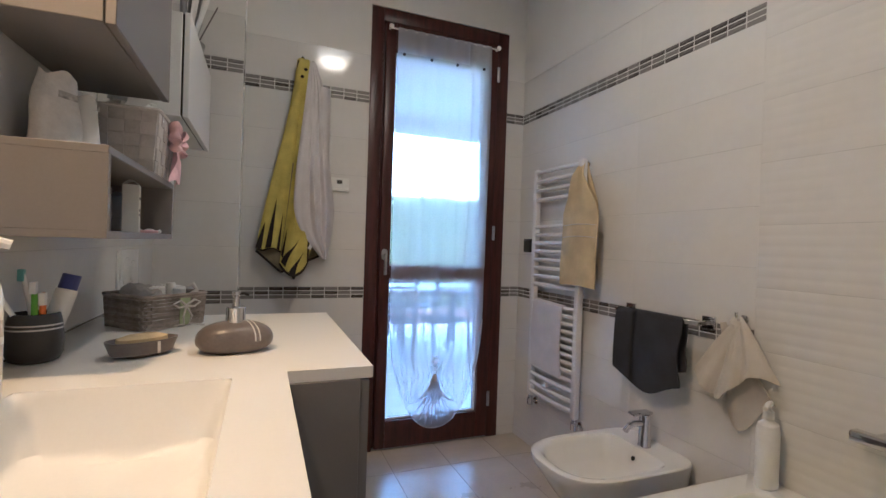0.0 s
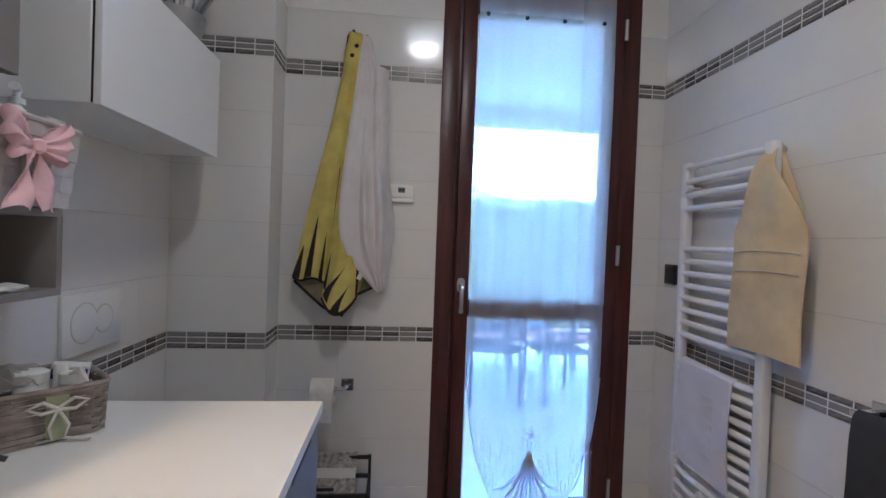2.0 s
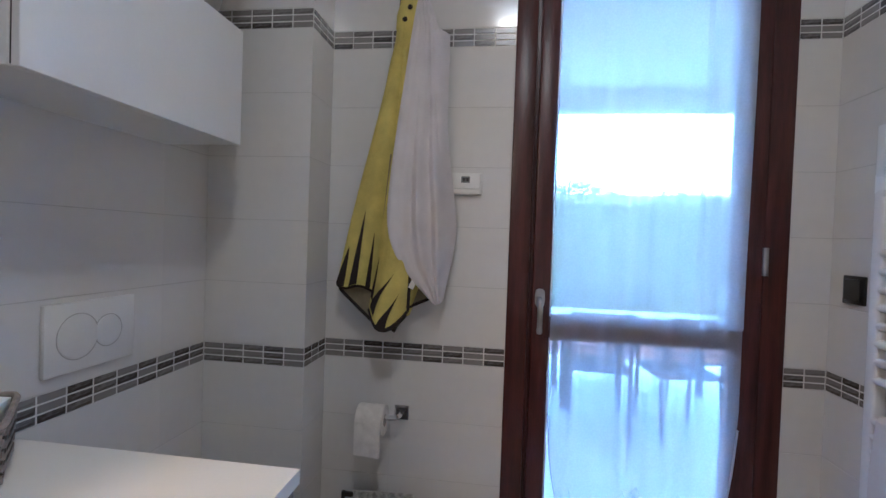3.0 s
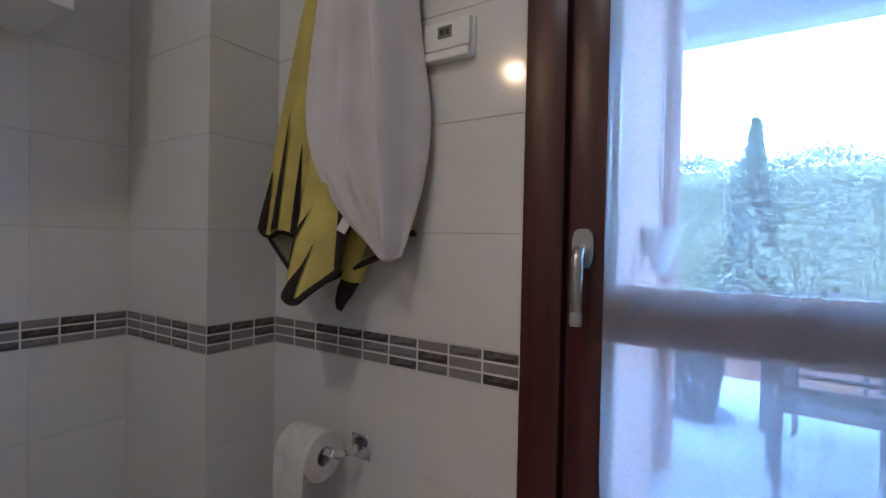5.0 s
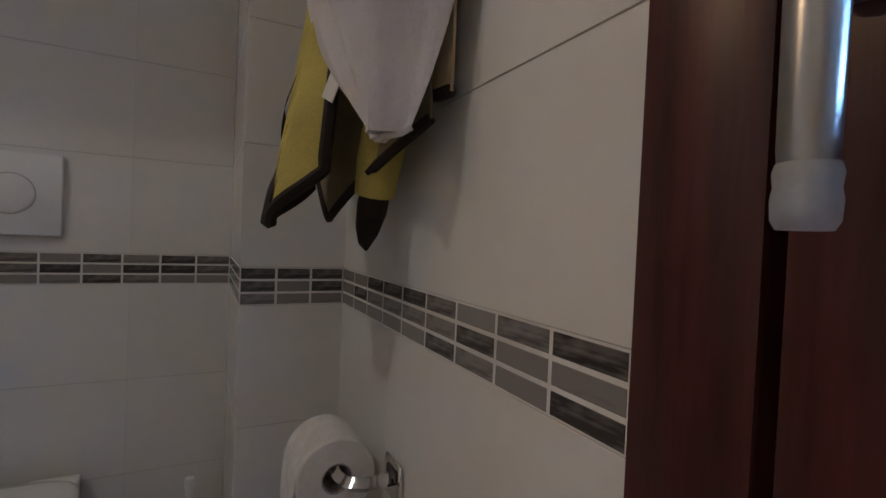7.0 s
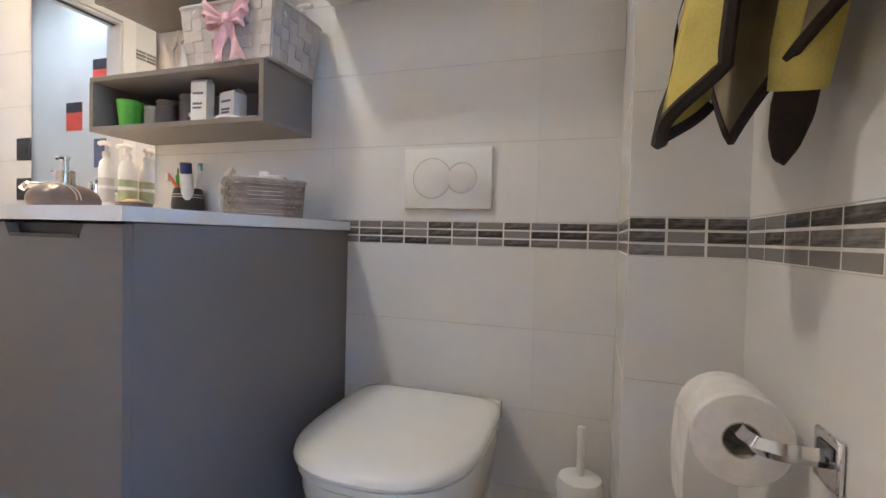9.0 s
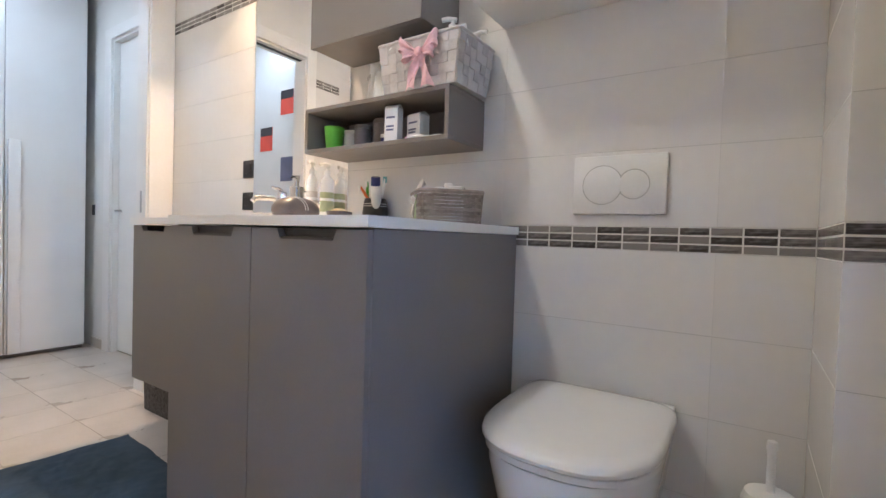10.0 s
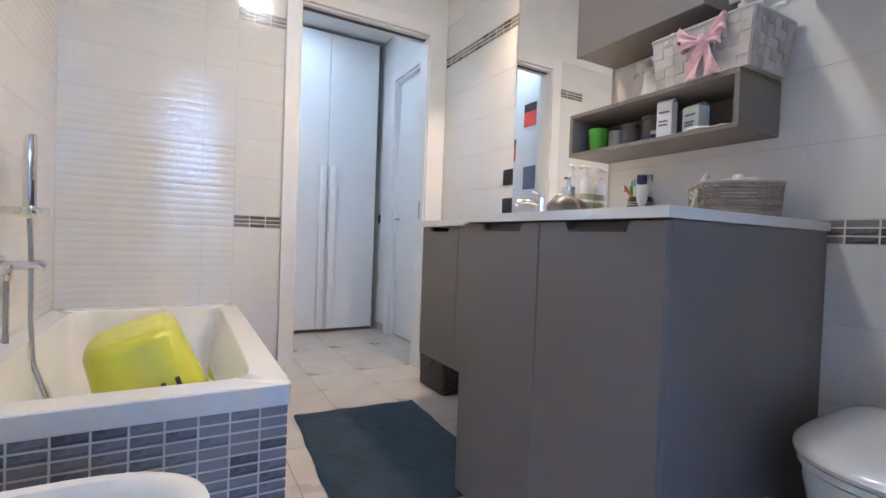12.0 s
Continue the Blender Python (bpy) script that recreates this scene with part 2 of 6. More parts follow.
def tube(points, r, n=10, bm=None, taper=None):
    pts = [Vector(p) for p in points]
    loops = []
    side = None
    for i, p in enumerate(pts):
        d = (pts[min(i + 1, len(pts) - 1)] - pts[max(i - 1, 0)]).normalized()
        if side is None:
            side = d.cross(Vector((0, 0, 1)) if abs(d.z) < 0.9 else Vector((1, 0, 0))).normalized()
        side = (side - d * side.dot(d)).normalized()
        up = d.cross(side)
        rad = r * (taper[i] if taper else 1)
        loops.append([p + rad * (math.cos(2 * math.pi * k / n) * side + math.sin(2 * math.pi * k / n) * up) for k in range(n)])
    return rings(loops, bm=bm)


def sheet(fn, nu, nv, thick=0.0, bm=None):
    """A cloth or shell: fn(u, v) for u, v from 0 to 1."""
    bm = bm or bmesh.new()
    grid = [[bm.verts.new(fn(i / nu, j / nv)) for j in range(nv + 1)] for i in range(nu + 1)]
    faces = [bm.faces.new((grid[i][j], grid[i + 1][j], grid[i + 1][j + 1], grid[i][j + 1])) for i in range(nu) for j in range(nv)]
    if thick:
        bmesh.ops.recalc_face_normals(bm, faces=faces)
        bmesh.ops.solidify(bm, geom=faces, thickness=thick)
    return bm


def superloop(cx, cy, rx, ry, z, power=2.6, n=36):
    """A rounded-rectangle ring."""
    pts = []
    for i in range(n):
        a = 2 * math.pi * i / n
        c, s = math.cos(a), math.sin(a)
        pts.append((cx + rx * math.copysign(abs(c) ** (2 / power), c), cy + ry * math.copysign(abs(s) ** (2 / power), s), z))
    return pts


def mesh_of(name, bm, mat, smooth=True, angle=40):
    bmesh.ops.recalc_face_normals(bm, faces=bm.faces)
    me = bpy.data.meshes.new(name)
    if smooth:
        for f in bm.faces:
            f.smooth = True
        for e in bm.edges:
            if len(e.link_faces) == 2 and e.calc_face_angle(0) > radians(angle):
                e.smooth = False
    bm.to_mesh(me)
    bm.free()
    me.materials.append(mat)
    return me


def part(name, bm, mat, parent, label="", m=None, smooth=True):
    ob = new(name, mesh_of(name, bm, mat, smooth))
    ob.parent = parent
    if m is not None:
        ob.matrix_basis = m
    return tagged(ob, label)


def thing(name, m, label, category, group="", kind=""):
    ob = new(name)
    ob.empty_display_size = 0.05
    ob.matrix_basis = m
    return tagged(ob, label, category, group, kind)


def solid(name, bm, mat, label, category, group="", kind="", m=None):
    ob = new(name, mesh_of(name, bm, mat))
    if m is not None:
        ob.matrix_basis = m
    return tagged(ob, label, category, group, kind)


def boxes(name, rows, mat, label, category, kind="structure"):
    bm = bmesh.new()
    for r in rows:
        bm_box(bm, *r)
    return solid(name, bm, mat, label, category, kind=kind)

# ---- the room: sink wall at x = -0.215, right wall at 1.815, door wall at y = 2.745, entrance wall at -0.33 ----
WX0, WX1, WY0, WY1, TOP = -0.215, 1.815, -0.33, 2.745, 2.90
R = 0.0014  # joints lie this deep
wall_sink = boxes("wall_sink", [(-0.40, WX0 - R, -0.40, 2.60, 0, TOP)], JOINT, "white tiled wall with two grey mosaic bands behind the vanity", "wall")
wall_right = boxes("wall_right", [(WX1 + R, 2.0, -0.45, 3.05, 0, TOP)], JOINT, "white tiled wall with ribbed tiles over the bathtub", "wall")
wall_door = boxes("wall_door", [(-0.40, 0.80, WY1 + R, 3.05, 0, TOP), (1.69, WX1 + R, WY1 + R, 3.05, 0, TOP), (0.80, 1.69, WY1 + R, 3.05, 2.575, TOP)],
                  JOINT, "white tiled wall round the garden door", "wall")
wall_entrance = boxes("wall_entrance", [(0.74, WX1 + R, -0.45, WY0 - R, 0, TOP), (-0.40, -0.09, -0.45, WY0 - R, 0, TOP), (-0.09, 0.74, -0.45, WY0 - R, 2.20, TOP)],
                      JOINT, "white tiled wall with the doorway to the hall", "wall")
pilaster = boxes("wall_pilaster", [(-0.40, 0.145 - R, 2.568 + R, WY1 + R, 0, TOP)], JOINT, "tiled boxed-out corner beside the toilet", "wall")
# painted wall above the tiles
for row in [(WX0 - 0.02, WX0 + 0.001, WY0, 2.568, 2.285, TOP), (WX1 - 0.001, WX1 + 0.02, WY0, WY1, 2.285, TOP), (0.145, 0.80, WY1 - 0.001, WY1 + 0.02, 2.285, TOP),
                     (1.69, WX1, WY1 - 0.001, WY1 + 0.02, 2.285, TOP), (0.80, 1.69, WY1 - 0.001, WY1 + 0.02, 2.575, TOP), (WX0, WX1, WY0 - 0.02, WY0 + 0.001, 2.285, TOP),
                     (WX0, 0.144, 2.567, 2.58, 2.285, TOP), (0.13, 0.146, 2.568, WY1, 2.285, TOP)]:
    boxes("wall_paint", [row], PLASTER, "cream painted upper wall", "wall")
ceiling = boxes("ceiling", [(-0.40, 2.0, -0.45, 3.05, TOP, TOP + 0.12)], PLASTER, "white painted ceiling", "ceiling")
floor = boxes("floor", [(-0.40, 2.0, -0.45, 3.05, -0.12, -0.0009)], FLOOR_JOINT, "light beige floor tiles with thin joints", "floor")
hall_floor = boxes("hall_floor", [(-2.2, 2.0, -3.2, -0.45, -0.12, -0.0009)], FLOOR_JOINT, "light beige hall floor tiles", "floor")

# ---- garden door ----
YD = 2.742
garden_door = thing("door_garden", pose(0, 0, 0), "closed dark mahogany garden door with a tall glazed sash", "door", kind="structure")
for x0, x1, z0, z1 in ((0.80, 0.872, 0, 2.57), (1.615, 1.69, 0, 2.57), (0.872, 1.615, 2.495, 2.57)):
    part("frame_bar", box(x0, x1, YD, 2.83, z0, z1, 0.004, 2), WOOD_DARK, garden_door)
for x0, x1 in ((0.8722, 0.8848), (1.6103, 1.6148)):
    part("rebate", box(x0, x1, YD + 0.024, 2.829, 0.013, 2.4945), WOOD_DARK, garden_door)
part("sill", box(0.872, 1.615, YD + 0.01, 2.88, -0.01, 0.012, 0.003), STEEL, garden_door, "worn aluminium threshold")
for x0, x1, z0, z1 in ((0.885, 0.946, 0.014, 2.49), (1.532, 1.610, 0.014, 2.49), (0.946, 1.532, 2.33, 2.49), (0.946, 1.532, 1.010, 1.083), (0.946, 1.532, 0.014, 0.175)):
    part("sash_rail", box(x0, x1, YD - 0.012, 2.81, z0, z1, 0.006, 2), WOOD_DARK, garden_door)
for z0, z1 in ((1.078, 2.335), (0.17, 1.015)):
    pane = part("pane", box(0.942, 1.538, 2.772, 2.776, z0, z1), GLASS, garden_door)
    pane.visible_shadow = False
    for x0, x1, a, b in ((0.946, 0.954, z0 + 0.006, z1 - 0.006), (1.524, 1.532, z0 + 0.006, z1 - 0.006), (0.956, 1.524, z0 + 0.006, z0 + 0.014), (0.956, 1.524, z1 - 0.014, z1 - 0.006)):
        part("glazing_bead", box(x0, x1, 2.756, 2.771, a, b), WHITE_PAINT, garden_door, "pale glazing bead")
for z in (0.25, 1.3, 2.3):
    part("hinge", lathe([(0.009, z - 0.045), (0.009, z + 0.045)], 12, 1.613, YD - 0.013), STEEL, garden_door)
rose = rings([[(p[0], y, p[1]) for p in superloop(0, 0, 0.0165, 0.031, 0, 3.2, 28)] for y in (0, -0.009, -0.011)])
handle = part("door_handle", rose, STEEL, garden_door, "satin steel window handle", m=pose(0.911, YD - 0.013, 1.149))
part("lever", tube([(0, -0.008, -0.002), (0, -0.022, -0.002), (0.0, -0.031, -0.005), (0, -0.037, -0.014), (0, -0.038, -0.034), (0, -0.038, -0.09), (0, -0.037, -0.112)], 0.0088, 14,
                   taper=[0.9, 0.9, 1, 1.05, 1.05, 1, 0.85]), STEEL, handle)
part("tip_wrap", lathe([(0.0080, -0.117), (0.0096, -0.114), (0.0100, -0.107), (0.0093, -0.103), (0.0098, -0.098), (0.0090, -0.095)], 14, 0, -0.0375), VOILE, handle, "clear tape round the lever's end")

# ---- sheer curtain on the sash ----
YC = 2.708
curtain = thing("curtain", pose(0, 0, 0), "sheer white voile curtain gathered into a knot over the garden door", "curtain")


def hem(x):
    k = min(1.0, abs(x - 1.2465) / 0.3)
    return 0.86 - 0.745 * math.sqrt(max(0.0, 1 - k ** 2.2))


def voile_point(u, v, x0=0.947, x1=1.546, top=2.45):
    x = x0 + (x1 - x0) * u
    z = top + (hem(x) - top) * v
    fold = 0.0026 * math.sin(u * 41 + 1.2 * math.sin(v * 3)) + 0.0008 * math.sin(u * 90)
    knot = math.exp(-((x - 1.228) / 0.05) ** 2) * math.exp(-((z - 0.43) / 0.1) ** 2)
    spread = 0.012 * math.sin((x - 1.228) / max(0.06, abs(z - 0.43) + 0.05) * 26) * math.exp(-((z - 0.33) / 0.16) ** 2)
    pinch = 1 - 0.55 * math.exp(-((z - 0.43) / 0.07) ** 2) * math.exp(-((x - 1.228) / 0.12) ** 2)
    return (1.228 + (x - 1.228) * pinch, YC - fold * min(1, (2.5 - z)) - 0.03 * knot + spread, z)


part("voile", sheet(voile_point, 70, 60), VOILE, curtain)
part("voile_overlap", sheet(lambda u, v: (1.398 + 0.15 * u + 0.003 * math.sin(v * 5), YC - 0.012 - 0.005 * math.sin(u * 17), 2.44 - 1.36 * v), 10, 20), VOILE, curtain, "second layer of voile along one side")
part("header", sheet(lambda u, v: (0.947 + 0.599 * u, YC - 0.006 - 0.003 * math.sin(u * 60), 2.455 - 0.14 * v), 60, 4), VOILE_DENSE, curtain)
part("hem_cord", tube([(x, voile_point((x - 0.947) / 0.599, 1)[1] - 0.002, hem(x)) for x in np.linspace(0.949, 1.544, 50)], 0.003, 6), VOILE_DENSE, curtain)
for x in (0.982, 1.15, 1.315, 1.492):
    part("eyelet", lathe([(0.009, 0), (0.009, 0.004)], 12), BLACK, curtain, m=pose(x, YC - 0.016, 2.302 - 0.006 * math.sin((x - 0.98) * 6), 90))
part("rod", tube([(0.905, YC, 2.447), (1.585, YC, 2.447)], 0.005, 8), PLASTIC, curtain)
for x in (0.902, 1.588):
    part("rod_holder", lathe([(0.004, -0.016), (0.014, -0.013), (0.014, -0.003), (0.009, 0.0), (0.006, 0.03)], 14), PLASTIC, curtain, m=pose(x, YC - 0.012, 2.447, -90))
for k in range(5):
    a = 2 * math.pi * k / 5
    part("rosette_petal", sheet(lambda u, v, a=a: (1.222 + math.cos(a) * 0.038 * u + math.sin(a) * 0.02 * (v - 0.5) * math.sin(math.pi * u), YC - 0.035 - 0.012 * math.sin(math.pi * u),
                                                   0.525 + math.sin(a) * 0.038 * u - math.cos(a) * 0.024 * (v - 0.5) * math.sin(math.pi * u)), 6, 4), VOILE_DENSE, curtain)
part("knot", lathe([(0.004, 0.40), (0.013, 0.41), (0.016, 0.425), (0.012, 0.44), (0.004, 0.45)], 14, 1.226, YC - 0.035), BEIGE_TERRY, curtain, "tied knot of cloth")
for k in range(9):
    s = (k - 4) / 4
    part("gather", tube([(1.226 + 0.01 * s, YC - 0.034, 0.415), (1.226 + 0.045 * s, YC - 0.03, 0.34), (1.226 + 0.10 * s, YC - 0.015, 0.22 + 0.06 * s * s), (1.226 + 0.15 * s, YC - 0.006, 0.14 + 0.13 * s * s)], 0.008, 6,
                        taper=[1.2, 1, 0.8, 0.2]), VOILE_DENSE, curtain)

# ---- vanity ----
vanity = thing("vanity_cabinet", pose(0, 0, 0), "floor-standing grey lacquered vanity cabinet with two tall doors", "cabinet")
# Near-black carcass, so that the door gaps look shaded.
part("body", box(WX0 + 0.002, 0.445, 1.082, 1.808, 0.03, 0.928, 0.002), RECESS_DARK, vanity)
part("side_panel", box(WX0 + 0.002, 0.452, 1.810, 1.826, 0.012, 0.930, 0.0015), GREY_MATT, vanity)
part("side_panel", box(0.284, 0.448, 1.066, 1.080, 0.03, 0.930, 0.0015), GREY_MATT, vanity)
for y0, y1, g0, g1 in ((1.070, 1.447, 1.19, 1.365), (1.451, 1.824, 1.557, 1.727)):
    d = bmesh.new()
    outline = [(y0, 0.022), (y1, 0.022), (y1, 0.926), (g1 + 0.012, 0.926), (g1, 0.902), (g0, 0.902), (g0 - 0.012, 0.926), (y0, 0.926)]
    rings([[(x, y, z) for y, z in outline] for x in (0.449, 0.467)], bm=d)
    door = part("door", d, GREY_MATT, vanity)
    # Near-black strip in the notch stands in for its shade.
    part("grip", box(0.450, 0.4665, g0 + 0.002, g1 - 0.002, 0.896, 0.908), RECESS_DARK, door, "dark strip for the shade in the finger grip")
basin_cab = thing("basin_cabinet", pose(0, 0, 0), "wall-hung grey cabinet under the washbasin", "cabinet")
part("body", box(WX0 + 0.002, 0.272, 0.424, 1.064, 0.325, 0.80, 0.002), GREY_MATT, basin_cab)
for y0, y1, g0, g1 in ((0.424, 0.742, 0.50, 0.66), (0.746, 1.064, 0.80, 0.96)):
    d = bmesh.new()
    rings([[(x, y, z) for y, z in [(y0, 0.325), (y1, 0.325), (y1, 0.926), (g1 + 0.012, 0.926), (g1, 0.904), (g0, 0.904), (g0 - 0.012, 0.926), (y0, 0.926)]] for x in (0.276, 0.294)], bm=d)
    part("door", d, GREY_MATT, basin_cab)
for y in (0.426, 1.05):
    part("side_panel", box(WX0 + 0.002, 0.272, y, y + 0.012, 0.80, 0.928), GREY_MATT, basin_cab)

worktop = thing("worktop", pose(0, 0, 0), "white resin worktop with a built-in rectangular washbasin", "worktop")
BX0, BX1, BY0, BY1 = -0.115, 0.205, 0.50, 1.045
wt = bmesh.new()
for r in ((BX1, 0.302, 0.41, 1.068), (WX0, BX0, 0.41, 1.068), (BX0, BX1, 0.41, BY0), (BX0, BX1, BY1, 1.068), (WX0, 0.474, 1.068, 1.831)):
    bm_box(wt, *r, 0.931, 0.955)
bmesh.ops.remove_doubles(wt, verts=wt.verts, dist=0.0005)
part("slab", wt, COUNTER, worktop)
bs = bmesh.new()
cx, cy = (BX0 + BX1) / 2, (BY0 + BY1) / 2
lo = [superloop(cx, cy, (BX1 - BX0) / 2 * k, (BY1 - BY0) / 2 * k, z, p, 48) for k, z, p in ((1.0, 0.954, 40), (0.985, 0.945, 18), (0.93, 0.86, 9), (0.86, 0.842, 6), (0.4, 0.836, 4), (0.08, 0.834, 2))]
rings(lo, bm=bs)
bs.faces.ensure_lookup_table()
bmesh.ops.delete(bs, geom=[f for f in bs.faces if len(f.verts) > 4 and f.calc_center_median().z > 0.95], context="FACES_ONLY")
part("basin", bs, COUNTER, worktop)
part("drain", lathe([(0.0, 0.842), (0.03, 0.842), (0.033, 0.838), (0.033, 0.834)], 24, cx, cy), CHROME, worktop, "chrome drain plug")

tap = thing("basin_tap", pose(-0.16, 0.73, 0.955), "chrome single-lever washbasin tap", "tap")
part("body", lathe([(0.026, 0), (0.026, 0.006), (0.022, 0.01), (0.021, 0.12), (0.019, 0.135), (0.0, 0.137)], 22), CHROME, tap)
part("spout", tube([(0.01, 0, 0.095), (0.06, 0, 0.105), (0.13, 0, 0.10), (0.142, 0, 0.085)], 0.011, 12), CHROME, tap)
part("lever", tube([(0, 0, 0.137), (0.015, 0, 0.148), (0.055, 0, 0.154)], 0.007, 10, taper=[1.2, 1, 0.8]), CHROME, tap)

# ---- mirror, switches ----
mirror = thing("mirror", pose(0, 0, 0), "large frameless mirror above the washbasin", "mirror")
part("silvered_glass", box(WX0 + 0.003, WX0 + 0.008, 0.452, 1.080, 1.005, 2.16), MIRROR, mirror)
part("backing", box(WX0 + 0.0005, WX0 + 0.003, 0.455, 1.077, 1.008, 2.157), BLACK, mirror)
for z in (1.06, 1.215):
    sw = thing("light_switch", pose(WX0, 0.405, z), "black wall switch plate beside the mirror", "switch", "switches by the mirror")
    part("plate", box(0.0005, 0.008, -0.043, 0.043, -0.043, 0.043, 0.003), BLACK, sw)
    part("rocker", box(0.008, 0.011, -0.022, 0.022, -0.022, 0.022, 0.001), BLACK, sw)
mlamp = thing("mirror_lamp", pose(WX0, 0.78, 2.25), "slim warm lamp above the mirror", "lamp")
part("arm", box(0.0, 0.10, -0.02, 0.02, -0.01, 0.01, 0.003), CHROME, mlamp)
part("housing", box(0.075, 0.135, -0.22, 0.22, 0.004, 0.022, 0.004), CHROME, mlamp)
# Unseen end plates, added to keep the bulb's glint off the far tiles.
for y in (-0.15, 0.15):
    part("end_shade", box(0.075, 0.15, y - 0.003, y + 0.003, -0.085, 0.003), CHROME, mlamp)

# ---- wall units ----
wc = thing("wall_cabinet", pose(0, 0, 0), "taupe lacquered wall cabinet with one door", "cabinet")
part("body", box(WX0 + 0.001, -0.018, 1.087, 1.583, 1.582, 2.22, 0.002), GREY_LIGHT, wc)
part("door", box(-0.0165, 0.001, 1.086, 1.584, 1.580, 2.22, 0.0015), GREY_LIGHT, wc)
shelf = thing("shelf_box", pose(0, 0, 0), "taupe open wall shelf crowded with small bathroom things", "shelf")
S0, S1, SZ0, SZ1 = 1.066, 1.694, 1.205, 1.366
part("bottom", box(WX0 + 0.001, 0.0, S0, S1, SZ0, SZ0 + 0.014, 0.001), GREY_LIGHT, shelf)
part("top", box(WX0 + 0.001, 0.0, S0, S1, SZ1 - 0.014, SZ1, 0.001), GREY_LIGHT, shelf)
for y in (S0, S1 - 0.014):
    part("side", box(WX0 + 0.001, 0.0, y, y + 0.014, SZ0 + 0.014, SZ1 - 0.014), GREY_LIGHT, shelf)
part("back", box(WX0 + 0.001, WX0 + 0.006, S0 + 0.014, S1 - 0.014, SZ0 + 0.014, SZ1 - 0.014), GREY_LIGHT, shelf)
whitecab = thing("white_wall_cabinet", pose(0, 0, 0), "white lacquered wall cabinet above the toilet", "cabinet")
part("body", box(WX0 + 0.001, 0.002, 1.757, 2.368, 1.587, 1.908, 0.002), WHITE_LACQUER, whitecab)
part("door", box(0.008, 0.024, 1.757, 2.368, 1.585, 1.910, 0.0015), WHITE_LACQUER, whitecab)
# Black core between body and door paints the shade of the gap.
part("door_gap", box(0.0, 0.008, 1.7605, 2.3645, 1.5905, 1.9045), BLACK, whitecab)

# ---- silver pot with reeds on the white cabinet ----
pot = thing("silver_pot", pose(-0.08, 2.28, 1.908), "silver bowl holding a fan of grey metal reeds", "vase")
part("bowl", lathe([(0.03, 0), (0.045, 0.003), (0.075, 0.05), (0.088, 0.1), (0.085, 0.1), (0.07, 0.05), (0.04, 0.012), (0.0, 0.01)], 30), STEEL, pot)
rs = random.Random(4)
for k in range(26):
    a, t = rs.uniform(0, 6.28), rs.uniform(0.25, 1.0)
    e = Vector((math.cos(a) * t * 0.18, math.sin(a) * t * 0.3, rs.uniform(0.24, 0.4)))
    b = Vector((math.cos(a) * 0.03, math.sin(a) * 0.03, 0.03))
    w = Vector((-math.sin(a), math.cos(a), 0)) * 0.014
    part("reed", sheet(lambda u, v, b=b, e=e, w=w: b + (e - b) * u + w * (v - 0.5) * 2 * (0.55 + 0.45 * u) + Vector((0, 0, 0.012 * (1 - (2 * v - 1) ** 2))), 4, 3, 0.0015), (STEEL, GREY_MATT, WHITE_LACQUER)[k % 3], pot)

# ---- bottles, cups, baskets round the basin ----
def pump_bottle(m, label, mat, h=0.17, r=0.03, band=None, squash=0.7, head=PLASTIC):
    b = thing("pump_bottle", m, label, "bottle")
    part("bottle", lathe([(r * 0.9, 0), (r, 0.004), (r, h * 0.72), (r * 0.85, h * 0.82), (r * 0.42, h * 0.88), (r * 0.4, h * 0.92), (0, h * 0.92)], 26, sy=squash), mat, b)
    part("collar", lathe([(r * 0.46, h * 0.9), (r * 0.46, h * 0.97), (r * 0.2, h * 0.99), (r * 0.2, h * 1.08)], 16), head, b)
    part("pump_head", tube([(-0.012, 0, h * 1.08), (0.012, 0, h * 1.1), (0.034, 0, h * 1.07)], 0.0075, 8), head, b)
    if band:
        part("label_print", lathe([(r * 1.015, h * 0.22), (r * 1.015, h * 0.58)], 26, sy=squash, cap=False), band, b, "coloured label")
        part("label_bar", lathe([(r * 1.025, h * 0.42), (r * 1.025, h * 0.47)], 26, sy=squash, cap=False), PLASTIC, b, "pale line of unreadable print")
    return b


cup = thing("toothbrush_cup", pose(-0.168, 1.268, 0.955), "dark stone toothbrush cup with brushes and paste", "cup")
part("cup", lathe([(0.030, 0), (0.040, 0.004), (0.046, 0.018), (0.0475, 0.045), (0.044, 0.078), (0.040, 0.096), (0.037, 0.097), (0.040, 0.078), (0.043, 0.045), (0.034, 0.012), (0, 0.01)], 30), STONE_DARK, cup)
for z in (0.066, 0.074):
    part("stripe", lathe([(0.0463 - 0.1 * (z - 0.066), z), (0.0462 - 0.1 * (z - 0.066), z + 0.003)], 30, cap=False), STONE_LINE, cup, "pale line round the cup")
for x, y, tx, ty, h, mat, w in ((-0.02, -0.02, -0.05, -0.06, 0.17, PLASTIC, 0.005), (0.01, -0.03, 0.01, -0.035, 0.16, GREEN_CUP, 0.006), (0.015, -0.01, 0.03, -0.05, 0.14, ORANGE, 0.006), (-0.01, 0.015, -0.03, 0.02, 0.18, PLASTIC, 0.005)):
    br = part("toothbrush", tube([(x * 0.5, y * 0.5, 0.015), (x, y, 0.08), (tx, ty, h)], w, 8, taper=[1, 1, 0.8]), mat, cup)
    part("bristles", box(tx - 0.005, tx + 0.005, ty - 0.009, ty + 0.004, h - 0.022, h + 0.002, 0.001), PLASTIC if mat != PLASTIC else AQUA, br)
tp_ = part("toothpaste", tube([(0.015, 0.015, 0.02), (0.028, 0.028, 0.09), (0.04, 0.035, 0.14)], 0.019, 12, taper=[0.5, 1, 1.05]), PLASTIC, cup, "white toothpaste tube")
